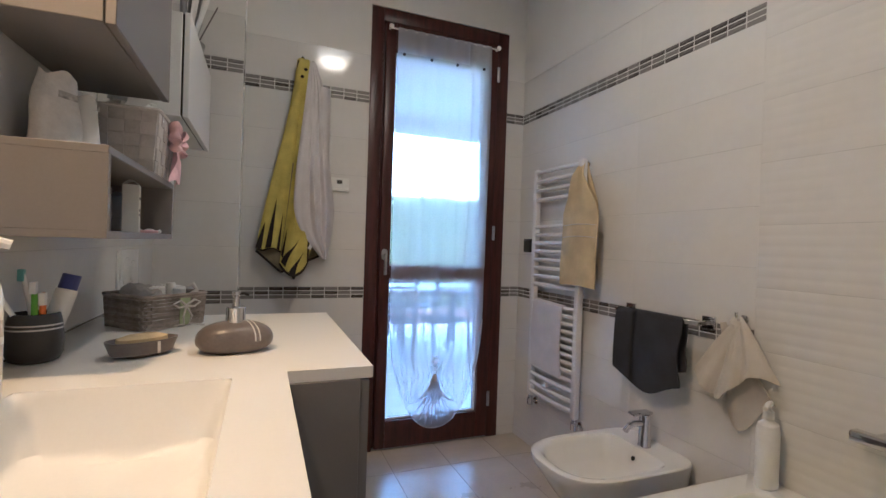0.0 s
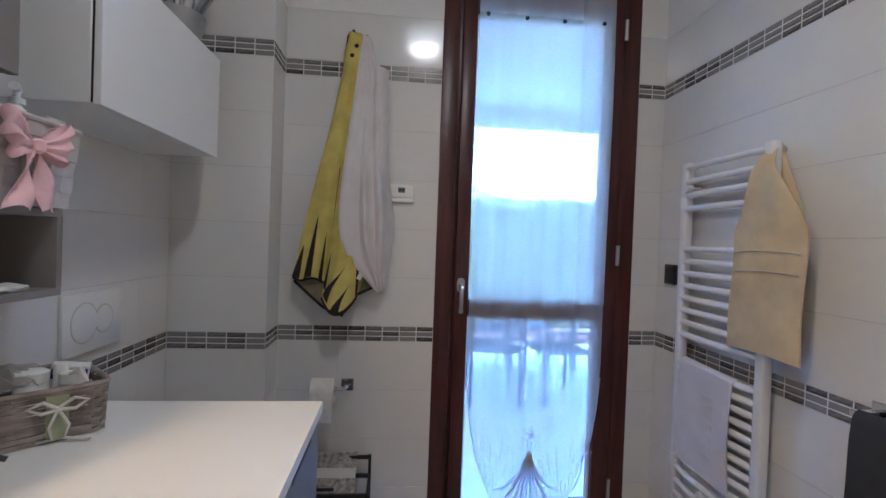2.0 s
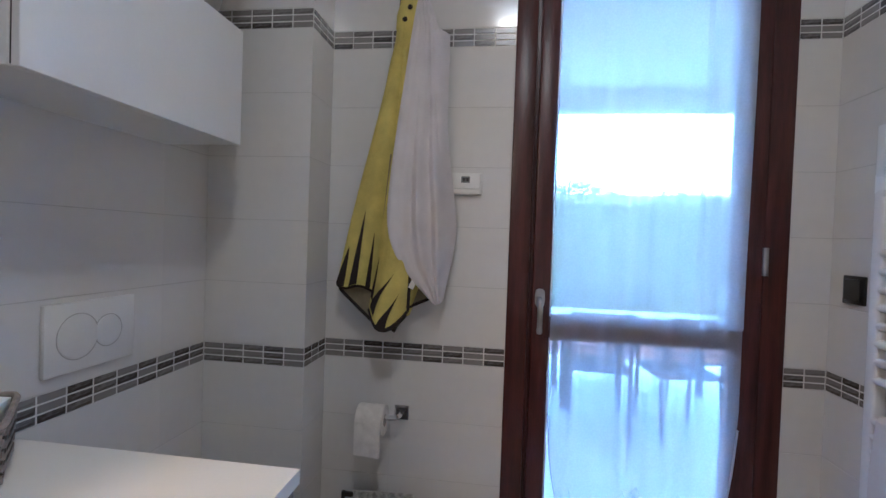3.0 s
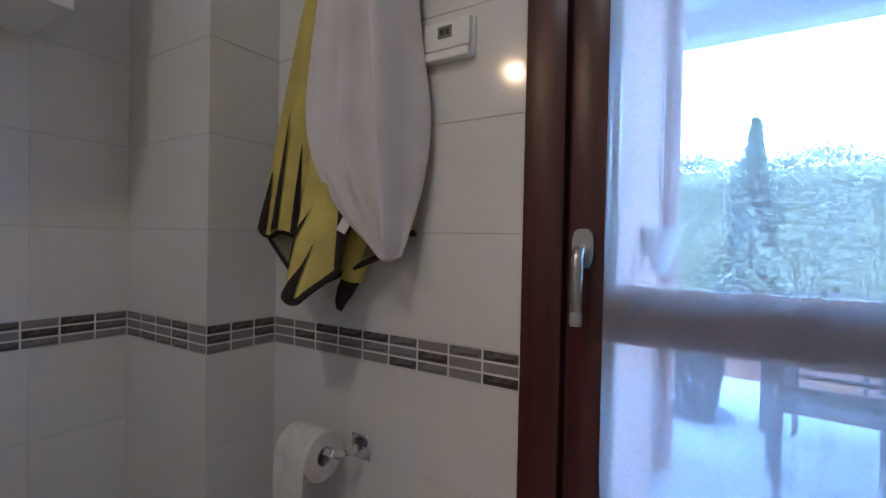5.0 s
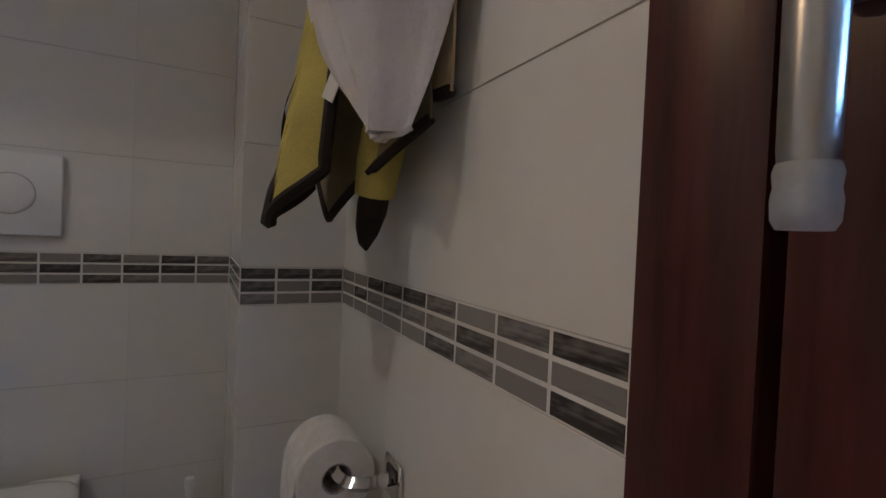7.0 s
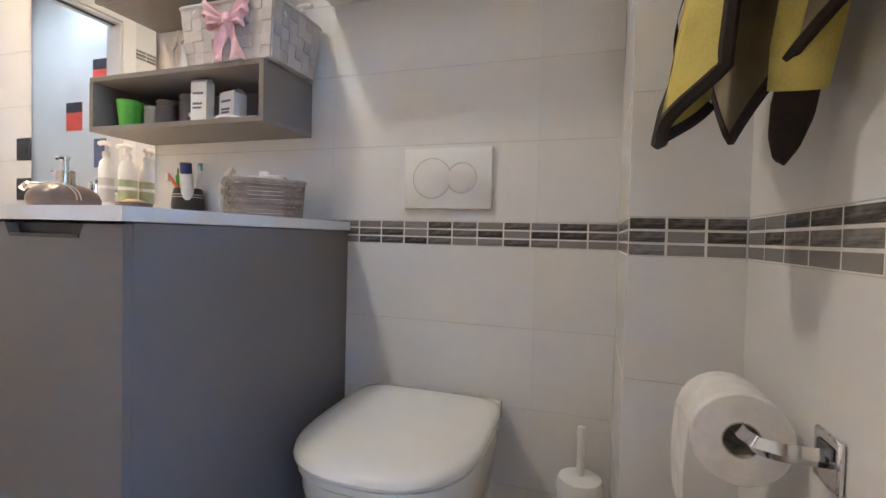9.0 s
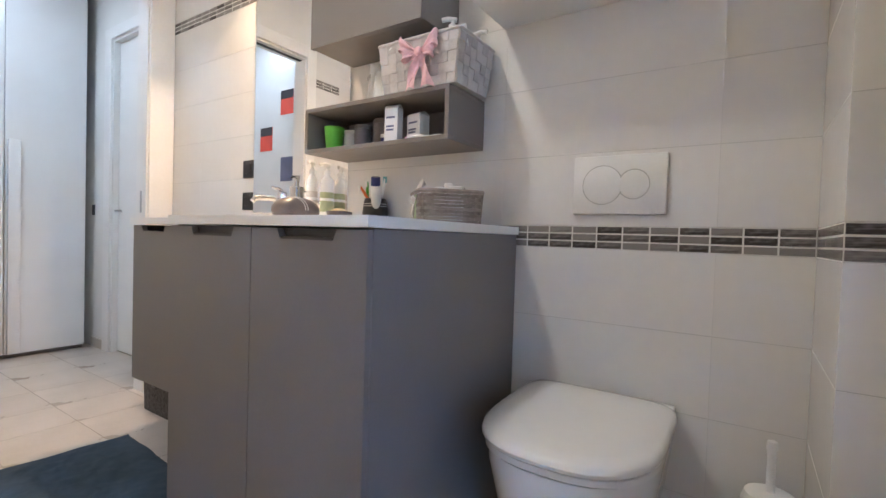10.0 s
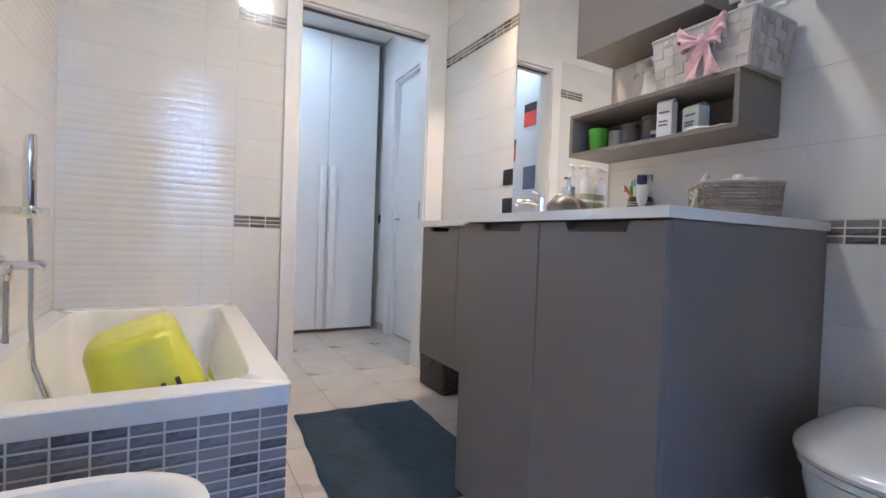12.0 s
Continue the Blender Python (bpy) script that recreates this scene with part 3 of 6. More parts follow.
part("cap", tube([(0.04, 0.035, 0.14), (0.047, 0.04, 0.17)], 0.017, 12), BLUE, tp_, "blue screw cap")

dish = thing("soap_dish", pose(0.016, 1.272, 0.955, 0, 0, 34), "grey stone soap dish with a yellow soap", "soap dish")
part("dish", rings([superloop(0, 0, rx, ry, z, 2.2, 32) for rx, ry, z in ((0.035, 0.02, 0), (0.06, 0.034, 0.008), (0.07, 0.042, 0.036), (0.066, 0.038, 0.036), (0.05, 0.026, 0.018), (0.01, 0.008, 0.016))]), STONE, dish)
part("soap", rings([superloop(0, 0, rx, ry, z, 2.4, 28) for rx, ry, z in ((0.035, 0.02, 0.017), (0.05, 0.027, 0.026), (0.049, 0.026, 0.04), (0.03, 0.015, 0.046))]), CREAM_TERRY, dish, "worn yellow soap")
part("stripe", sheet(lambda u, v: (0.012 + 0.006 * v, -0.043 + 0.001 * u, 0.01 + 0.024 * u), 3, 1, 0.001), STONE_LINE, dish)

disp = thing("soap_dispenser", pose(0.198, 1.274, 0.955, 0, 0, 8), "grey-brown pebble soap dispenser with a chrome pump", "soap dispenser")


def pebble(x, a):
    """Surface point of the pebble at x, a radians round its long axis."""
    k = max(0.0, 1 - abs(x / 0.082) ** 2.3) ** (1 / 2.3)
    return (x, 0.053 * k * math.copysign(abs(math.cos(a)) ** 0.9, math.cos(a)), max(0.0, 0.028 + (0.042 if a > 0 else 0.034) * k * math.copysign(abs(math.sin(a)) ** 0.9, math.sin(a))))


part("pebble", rings([[pebble(0.0819 * math.sin(q), -math.pi + 2 * math.pi * (i + 0.5) / 40) for i in range(40)] for q in np.linspace(-math.pi / 2 * 0.985, math.pi / 2 * 0.985, 26)]), STONE, disp)
for dx in (0.0, 0.010):
    part("stripe", tube([pebble(0.022 + dx - 0.016 * math.cos(a), a) for a in np.linspace(0.02, math.pi - 0.02, 26)], 0.0017, 6), STONE_LINE, disp, "pale painted line")
part("collar", lathe([(0.0195, 0.062), (0.0205, 0.0625), (0.021, 0.064), (0.021, 0.066), (0.021, 0.098), (0.021, 0.1), (0.020, 0.1015), (0.0185, 0.102), (0.0, 0.1025)], 28), CHROME, disp)
part("pump", lathe([(0.008, 0.10), (0.008, 0.126), (0.010, 0.128), (0.010, 0.136), (0, 0.137)], 16), CHROME, disp)
part("nozzle", tube([(0, 0, 0.131), (0.018, 0.004, 0.131), (0.027, 0.006, 0.127)], 0.0032, 8), BLACK, disp)


def woven(parent, lx, ly, h, flare, mat, rows, post, r, squareness=9):
    """Basket walls: flat strands that weave in and out round upright stakes, and a rim."""
    n = 64
    for k in range(rows):
        z = h * (k + 0.5) / rows
        f = 1 + flare * z / h
        loop = []
        for i, p in enumerate(superloop(0, 0, lx / 2 * f, ly / 2 * f, z, squareness, n)):
            w = 1 + (0.022 if (i // post + k) % 2 else -0.012)
            loop.append((p[0] * w, p[1] * w, z + 0.0008 * math.sin(i * 1.7 + k)))
        hh = h / rows * r
        bm = bmesh.new()
        up = [bm.verts.new((x, y, z0 + hh / 2)) for x, y, z0 in loop]
        dn = [bm.verts.new((x, y, z0 - hh / 2)) for x, y, z0 in loop]
        inn = [bm.verts.new((x * 0.965, y * 0.965, z0)) for x, y, z0 in loop]
        for i in range(n):
            j = (i + 1) % n
            bm.faces.new((dn[i], dn[j], up[j], up[i]))
            bm.faces.new((up[i], up[j], inn[j], inn[i]))
            bm.faces.new((inn[i], inn[j], dn[j], dn[i]))
        part("strand", bm, mat, parent)
    part("base", rings([superloop(0, 0, lx / 2 * 0.97, ly / 2 * 0.97, z, squareness, 40) for z in (0.001, 0.006)]), mat, parent)
    rim = superloop(0, 0, lx / 2 * (1 + flare), ly / 2 * (1 + flare), h, squareness, 48)
    part("rim", tube(rim + rim[:1], 0.0055, 6), mat, parent)


def woven_straps(parent, lx, ly, h, flare, nz=5):
    """A basket of flat straps: each side a panel of cells, over and under in turn."""
    def wide(z):
        return 1 + flare * z / h

    for k in range(4):
        long, off = (ly, lx / 2) if k % 2 == 0 else (lx, ly / 2)
        n = round(long / 0.03)
        for i in range(n):
            for r in range(nz):
                z0, z1 = h * r / nz + 0.0004, h * (r + 1) / nz - 0.0004
                a, b = long * (i / n - 0.5) + 0.0004, long * ((i + 1) / n - 0.5) - 0.0004
                up = 0.002 if (i + r) % 2 else 0.0006
                outer = [(u * wide(z), off * wide(z) + up + 0.002, z) for u, z in ((a, z0), (b, z0), (b, z1), (a, z1))]
                inner = [(u * wide(z), off * wide(z) - 0.003, z) for u, z in ((a - 0.001, z0 - 0.001), (b + 0.001, z0 - 0.001), (b + 0.001, z1 + 0.001), (a - 0.001, z1 + 0.001))]
                part("strap", rings([inner, outer]), STRAP, parent, m=pose(0, 0, 0, 0, 0, 90 * k + 270))
    part("base", box(-lx / 2, lx / 2, -ly / 2, ly / 2, 0.0005, 0.005), STRAP, parent)
    rim = [p for p in superloop(0, 0, lx / 2 * (1 + flare) + 0.003, ly / 2 * (1 + flare) + 0.003, h, 30, 48)]
    part("rim", tube(rim + rim[:1], 0.005, 6), STRAP, parent)


def bow(parent, mat, reach, tails, flat=0.04):
    """Ribbon bow in the plane of local x and z, standing out along -y: full loops, short crossed loops, wide tails."""
    for s in (-1, 1):
        for rise, size in ((0.45, 1.0), (-0.12, 0.8)):
            def loop(u, v, s=s, rise=rise, size=size):
                out = math.sin(math.pi * u)
                wide = flat * size * (0.25 + 0.9 * out)
                return (s * reach * size * out ** 0.8, -0.006 - 0.014 * math.sin(2 * math.pi * u) - 0.012 * out - 0.004 * math.sin(9 * v + 5 * u), rise * reach * out + (v - 0.5) * wide + 0.003 * math.sin(14 * u + 3 * s))
            part("bow_loop", sheet(loop, 20, 6, 0.0008), mat, parent)
        part("bow_tail", sheet(lambda u, v, s=s: (s * (0.004 + 0.30 * tails * u) + (v - 0.5) * flat * (0.35 + 0.75 * u), -0.010 - 0.008 * math.sin(6 * u + s + 4 * v), -tails * u * (1 + 0.10 * abs(2 * v - 1) * u)), 14, 5, 0.0008), mat, parent)
    part("bow_knot", lathe([(0.004, -0.013), (0.011, -0.008), (0.012, 0.0), (0.011, 0.008), (0.004, 0.013)], 14, 0, -0.014), mat, parent)


wb = thing("wicker_basket", pose(-0.032, 1.672, 0.956, 0, 0, 45), "grey wicker basket with a cream bow and toiletries inside", "basket")
woven(wb, 0.19, 0.18, 0.091, 0.05, WICKER, 10, 3, 0.92)
bw = part("bow_patch", box(0.004, 0.036, -0.0955, -0.0930, 0.005, 0.085), RIBBON_GREEN, wb, "strip of olive cloth on the basket")
for s in (-1, 1):
    part("bow_loop", tube([(0.02, -0.0990, 0.06), (0.02 + s * 0.022, -0.1050, 0.076), (0.02 + s * 0.042, -0.1030, 0.068), (0.02 + s * 0.024, -0.1030, 0.056), (0.02, -0.1000, 0.058)], 0.0032, 6), STONE_LINE, wb, "cream cord bow")
    part("bow_tail", tube([(0.02, -0.1000, 0.058), (0.02 + s * 0.014, -0.1070, 0.03), (0.02 + s * 0.008, -0.1030, 0.008), (0.025 + s * 0.035, -0.106 - 0.02 * s, 0.003)], 0.0028, 6), STONE_LINE, wb)
part("ribbon_curl", tube([(0.03, -0.085, 0.085), (0.06, -0.09, 0.10), (0.055, -0.08, 0.118), (0.04, -0.07, 0.11)], 0.007, 6, taper=[0.6, 1, 1, 0.4]), STONE_LINE, wb, "curl of cream ribbon")
bag = bmesh.new()
sheet(lambda u, v: (-0.03 + 0.058 * math.cos(6.2832 * u) * math.sin(1.5 * v), 0.025 + 0.055 * math.sin(6.2832 * u) * math.sin(1.5 * v),
                    0.082 + 0.035 * math.cos(1.5 * v) + 0.022 * v ** 0.5 * noise.noise((3 * math.cos(6.2832 * u) * v, 3 * math.sin(6.2832 * u) * v, 0.7)) + 0.006 * noise.noise((9 * math.cos(6.2832 * u) * v, 9 * math.sin(6.2832 * u) * v, 0.2))), 40, 16, bm=bag)
solid("plastic_bag", bag, FROST, "crumpled clear plastic bag of cotton in the wicker basket", "bag", m=pose(-0.032, 1.672, 0.956, 0, 0, 45))
for x, y, h, r, mt, lb in ((0.0, 0.0, 0.102, 0.026, PLASTIC, "round white cream jar in the wicker basket"), (0.045, 0.01, 0.112, 0.012, PLASTIC, "small white bottle in the wicker basket"), (0.075, -0.01, 0.098, 0.017, STONE_LINE, "small beige pot in the wicker basket")):
    j = thing("jar", pose(-0.037 + x * 0.8, 1.677 + y + x * 0.3, 0.962), lb, "jar")
    part("jar_body", lathe([(r * 0.9, 0), (r, 0.003), (r, h * 0.75), (r * 0.9, h * 0.8)], 22), mt, j)
    part("lid", lathe([(r * 1.03, h * 0.8), (r * 1.03, h * 0.98), (r * 0.9, h), (0, h)], 22), PLASTIC, j)
cb = thing("carton", pose(-0.012, 1.722, 0.965, 0, 8, 27), "small white and blue medicine carton in the wicker basket", "box")
part("carton_body", box(-0.03, 0.03, -0.02, 0.02, 0, 0.10, 0.001), PLASTIC, cb)
part("print", box(-0.028, 0.028, -0.0208, -0.02, 0.075, 0.095), BLUE, cb, "blue printed panel")

pump_bottle(pose(-0.125, 0.965, 0.955, 0, 0, 20), "white pump bottle of hand lotion beside the washbasin", PLASTIC, 0.222, 0.028, STONE_LINE)
pump_bottle(pose(-0.172, 1.0, 0.955, 0, 0, -15), "white pump bottle with a green striped label", PLASTIC, 0.22, 0.029, RIBBON_GREEN)

# ---- things in and on the shelf ----
SB = SZ0 + 0.014
gc = thing("green_cup", pose(-0.06, 1.155, SB), "green plastic tumbler on the shelf", "cup")
part("tumbler", lathe([(0.028, 0), (0.036, 0.085), (0.033, 0.085), (0.026, 0.004), (0, 0.004)], 26), GREEN_CUP, gc)
for x, y, r, h, mt, lb in ((-0.1, 1.205, 0.028, 0.075, STONE_LINE, "beige jar on the shelf"), (-0.085, 1.275, 0.03, 0.085, STONE, "brown jar on the shelf"), (-0.1, 1.352, 0.032, 0.1, STONE, "dark tin on the shelf")):
    j = thing("jar", pose(x, y, SB), lb, "jar")
    part("jar_body", lathe([(r * 0.95, 0), (r, 0.003), (r, h * 0.8), (r * 0.92, h * 0.84)], 24), mt, j)
    part("lid", lathe([(r * 1.02, h * 0.84), (r * 1.02, h * 0.98), (r * 0.95, h), (0, h)], 24), mt, j)
j = thing("cream_tin", pose(-0.10, 1.375, SB), "blue and white cream tub on the shelf", "jar")
part("jar_body", lathe([(0.025, 0), (0.027, 0.002), (0.027, 0.04), (0.025, 0.043), (0, 0.043)], 26), BLUE, j)
part("lid", lathe([(0.028, 0.032), (0.028, 0.043), (0.025, 0.045), (0, 0.045)], 26), PLASTIC, j)
for x, y, w, d, h, a, lb in ((-0.05, 1.445, 0.05, 0.035, 0.115, 8, "tall white medicine carton on the shelf"), (-0.085, 1.52, 0.06, 0.045, 0.09, -10, "short white medicine carton on the shelf")):
    c = thing("carton", pose(x, y, SB, 0, 0, a), lb, "box")
    part("carton_body", box(-d / 2, d / 2, -w / 2, w / 2, 0, h, 0.001), PLASTIC, c)
    part("flap", sheet(lambda u, v, w=w, d=d, h=h: (-d / 2 + d * v, -w / 2 + w * u, h + 0.012 * math.sin(math.pi * v)), 3, 5, 0.0008), PLASTIC, c)
    for z in (0.35, 0.45, 0.7):
        part("print_bar", box(d / 2, d / 2 + 0.0006, -w * 0.35, w * (0.1 + z * 0.3), h * z, h * z + 0.006), BLUE_PRINT, c, "bar of unreadable print")
pk = thing("tissue_pack", pose(-0.05, 1.59, SB, 0, 0, 12), "flat crumpled white packet lying on the shelf", "packet")
part("packet", sheet(lambda u, v: (-0.035 + 0.07 * u, -0.06 + 0.12 * v, 0.008 + 0.006 * math.sin(7 * u) * math.sin(6 * v)), 12, 14, 0.007), PLASTIC, pk)
part("pink_edge", box(-0.03, 0.03, -0.07, -0.06, 0.0, 0.008, 0.002), RIBBON_PINK, pk)

ub = thing("strap_basket", pose(-0.098, 1.575, SZ1 + 0.002, 0, 0, 0), "grey woven-strap basket with a pink bow, full of toiletries", "basket")
woven_straps(ub, 0.185, 0.27, 0.15, 0.12)
bp = part("bow_base", box(-0.006, 0.006, -0.002, 0.002, -0.006, 0.006), RIBBON_PINK, ub, "sheer pink ribbon bow", m=pose(0.108, 0.02, 0.10, 0, 0, 90))
bow(bp, RIBBON_PINK, 0.068, 0.10)
pump_bottle(pose(-0.06, 1.66, SZ1 + 0.05, 0, 0, -60), "white pump bottle with a dark blue label in the strap basket", PLASTIC, 0.15, 0.028, BLUE)
pump_bottle(pose(-0.14, 1.62, SZ1 + 0.06, 0, 0, 10), "aqua pump bottle in the strap basket", AQUA, 0.15, 0.026, PLASTIC)
pump_bottle(pose(-0.16, 1.69, SZ1 + 0.05, 0, 0, 90), "pale aqua baby bottle in the strap basket", AQUA, 0.14, 0.024)
pump_bottle(pose(-0.10, 1.52, SZ1 + 0.04, 0, 0, 150), "white pump bottle leaning in the strap basket", PLASTIC, 0.13, 0.024)
brush = thing("hair_brush", pose(-0.035, 1.705, SZ1 + 0.145, 0, 18, 0), "white baby hair brush on the strap basket's rim", "brush")
part("brush_head", rings([superloop(0, 0, 0.012, 0.022, z, 2.5, 20) for z in (-0.03, 0.0, 0.03)]), PLASTIC, brush)
for k in range(14):
    part("bristle_tuft", box(0.012, 0.024, -0.018 + 0.006 * (k % 7), -0.015 + 0.006 * (k % 7), -0.02 + 0.025 * (k // 7), -0.008 + 0.025 * (k // 7)), CREAM_TERRY, brush)
jr = thing("jar", pose(-0.03, 1.475, SZ1 + 0.135, 20, 50, 0), "white round pot lying on the strap basket", "jar")
part("jar_body", lathe([(0.018, 0), (0.026, 0.004), (0.026, 0.03), (0.02, 0.034), (0, 0.035)], 22), PLASTIC, jr)
pk = thing("pad_packet", pose(-0.145, 1.275, SZ1, 0, 0, 60), "tall white packet of cotton pads standing on the shelf", "packet")
part("wrapper", sheet(lambda u, v: ((0.05 + 0.003 * math.sin(9 * v + 5 * u) - 0.018 * v * v) * math.cos(6.283 * u) * (1.2 - 0.2 * abs(math.cos(12.57 * u))), 0.022 * math.sin(6.283 * u) * (1.25 - 0.25 * v), 0.165 * v + 0.007 * math.sin(19 * u) * v), 40, 16), PAPER, pk)
part("print_bar", box(-0.02, 0.02, -0.0285, -0.027, 0.115, 0.128), PRINT_GREY, pk, "grey printed patch")
pk = thing("wipes_packet", pose(-0.12, 1.345, SZ1, 0, 0, 20), "crumpled white packet of wipes lying on the shelf", "packet")
part("wrapper", sheet(lambda u, v: (0.034 * math.cos(6.283 * u) * (1.2 - 0.2 * abs(math.cos(12.57 * u))) * (1 - 0.35 * v), 0.05 * math.sin(6.283 * u) * (1 - 0.25 * v), 0.115 * v * (1 + 0.25 * math.sin(9 * u + 1)) + 0.003 * math.sin(31 * u + 7 * v)), 40, 10), PLASTIC, pk)
part("top_fold", sheet(lambda u, v: (-0.024 + 0.048 * u, -0.035 + 0.07 * v, 0.112 + 0.02 * math.sin(6 * u + 1) * math.sin(5 * v)), 12, 12, 0.0015), PLASTIC, pk)
hd = thing("white_ornament", pose(-0.10, 1.40, SZ1, 0, 0, 30), "small white rounded ornament on the shelf", "ornament")
part("body", lathe([(0.012, 0), (0.026, 0.01), (0.03, 0.024), (0.022, 0.04), (0, 0.046)], 22, sy=1.3), STONE_LINE, hd)

# ---- hooks and cloths on the door wall ----
def coat_hook(m, label="small chrome wall hook"):
    h = thing("coat_hook", m, label, "hook", "wall hooks")
    part("plate", lathe([(0.0, 0), (0.016, 0.001), (0.016, 0.006), (0.012, 0.008), (0, 0.008)], 18), CHROME, h, m=pose(0, 0, 0, 90))
    part("peg", tube([(0, -0.006, 0), (0, -0.03, 0.0), (0, -0.042, 0.012), (0, -0.045, 0.026)], 0.0055, 10), CHROME, h)
    return h


coat_hook(pose(0.432, WY1, 2.150))
coat_hook(pose(0.480, WY1, 2.150))


def smooth_row(rows, k):
    """A row of a profile read at k between 0 and 1, eased between neighbours."""
    at = min(max(k, 0.0), 0.9999) * (len(rows) - 1)
    i = int(at)
    before, one, two, after = rows[max(i - 1, 0)], rows[i], rows[i + 1], rows[min(i + 2, len(rows) - 1)]
    f = at - i
    return [0.5 * (2 * b + (c - a) * f + (2 * a - 5 * b + 4 * c - d) * f * f + (3 * b - a - 3 * c + d) * f ** 3) for a, b, c, d in zip(before, one, two, after)]


robe = thing("hooded_robe", pose(0, 0, 0), "yellow towelling children's robe with dark flame points, hanging on a hook", "robe")


def fold_line(v):
    """Where the two fronts of the robe meet, from the hook down to the hem."""
    return 0.432 - 0.092 * v ** 1.4, 2.695 - 0.036 * v


def left_flap(u, v, lift=0.0):
    xl, yl = 0.402 - 0.178 * v ** 1.15 + 0.006 * math.sin(6 * v), 2.715 - 0.065 * v
    xr, yr = fold_line(v)
    swell = (0.026 - 0.012 * v) * math.sin(math.pi * u) ** 0.8 + 0.005 * v * math.sin(9 * u + 2 * v)
    slack = 0.007 * math.sin(30 * v + 4 * u) * math.exp(-((v - 0.2) / 0.1) ** 2)
    z = 2.175 - (1.005 + 0.012 * u + 0.008 * math.sin(7 * u)) * v
    return (xl + (xr - xl) * u - lift * 0.5 * (1 - u), yl + (yr - yl) * u - swell - slack - lift, z)


def right_flap(u, v, lift=0.0):
    xl, yl = fold_line(v)
    xr, yr = 0.458 + 0.012 * math.sin(3 * v) + 0.012 * v, 2.70 - 0.06 * v
    swell = (0.012 + 0.058 * v ** 3) * math.sin(math.pi * (0.06 + 0.9 * u)) ** 0.8 + 0.005 * v * math.sin(13 * u + 4 * v)
    slack = 0.006 * math.sin(27 * v + 6 * u) * math.exp(-((v - 0.2) / 0.1) ** 2)
    end = 1.125 - 0.09 * math.sin(math.pi * (0.1 + 0.82 * u)) ** 0.8
    return (xl + (xr - xl) * u + lift * 0.5 * (u - 0.4), yl + (yr - yl) * u - swell - slack - lift, 2.175 + (end - 2.175) * v)


def back_panel(u, v):
    """The robe's back, seen from inside below the open fronts."""
    x = 0.222 + 0.345 * u + (0.43 - 0.222 - 0.345 * u) * (1 - v) * 0.55
    low = 1.155 - 0.11 * min(1.0, u / 0.36) if u < 0.36 else 1.045 + 0.10 * (u - 0.36) / 0.64
    return (x, 2.672 + 0.045 * u - 0.02 * math.sin(math.pi * u), 1.62 + (low - 1.62) * v)


part("hood", rings([[(0.427 + dx + r * math.cos(a) + 0.003 * math.sin(3 * a + 40 * z), 2.692 + 0.75 * r * math.sin(a) + 0.003 * math.sin(5 * a + 55 * z), z) for a in np.linspace(0, 2 * math.pi, 24, endpoint=False)]
                     for z, r, dx in ((2.176, 0.012, 0.0), (2.15, 0.024, -0.002), (2.10, 0.031, -0.004), (2.05, 0.032, -0.003), (2.01, 0.027, 0.0), (1.985, 0.022, 0.002), (1.96, 0.027, 0.0), (1.93, 0.024, -0.004), (1.90, 0.015, -0.006))]), YELLOW, robe, "bunched yellow hood")
part("left_front", sheet(left_flap, 30, 70, 0.004), YELLOW, robe)
part("right_front", sheet(right_flap, 26, 70, 0.004), YELLOW, robe)
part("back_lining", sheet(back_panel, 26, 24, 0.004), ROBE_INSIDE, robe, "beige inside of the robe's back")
part("back_trim", tube([Vector(back_panel(u, 1.0)) + Vector((0, -0.003, 0)) for u in np.linspace(0, 1, 34)], 0.0062, 6), TERRY_BLACK, robe, "dark trim along the back's hem")
part("left_hem", tube([left_flap(u, 1.0) for u in np.linspace(0, 1, 24)], 0.0055, 6), TERRY_BLACK, robe, "dark trim round the hem")
part("right_hem", tube([right_flap(u, 1.0, 0.001) for u in np.linspace(0, 1, 30)] + [right_flap(1.0, v, 0.002) for v in np.linspace(0.985, 0.70, 16)], 0.0075, 6), TERRY_BLACK, robe, "dark trim round the open edge")
part("sleeve", tube([(0.50, 2.712, 1.32), (0.482, 2.705, 1.20), (0.455, 2.70, 1.115), (0.442, 2.70, 1.075)], 0.028, 12, taper=[0.7, 1, 1, 0.9]), YELLOW, robe)
part("sleeve_end", rings([[(0.446 - 0.02 * k + r * math.cos(a), 2.70 + 0.62 * r * math.sin(a), 1.092 - 0.066 * k + 0.022 * math.cos(a)) for a in np.linspace(0, 2 * math.pi, 20, endpoint=False)] for k, r in ((0, 0.027), (0.3, 0.031), (0.7, 0.029), (0.93, 0.022), (1, 0.010))]), TERRY_BLACK, robe, "dark sleeve end")
part("far_corner", sheet(lambda u, v: (0.535 + 0.05 * u, 2.730 - 0.006 * math.sin(3 * u), 1.40 - (0.22 + 0.01 * u) * v), 6, 12, 0.004), CREAM_TERRY, robe, "pale lining at the far corner")
part("far_trim", tube([(0.535, 2.726, 1.178), (0.56, 2.724, 1.172), (0.585, 2.726, 1.170)], 0.007, 6), TERRY_BLACK, robe)


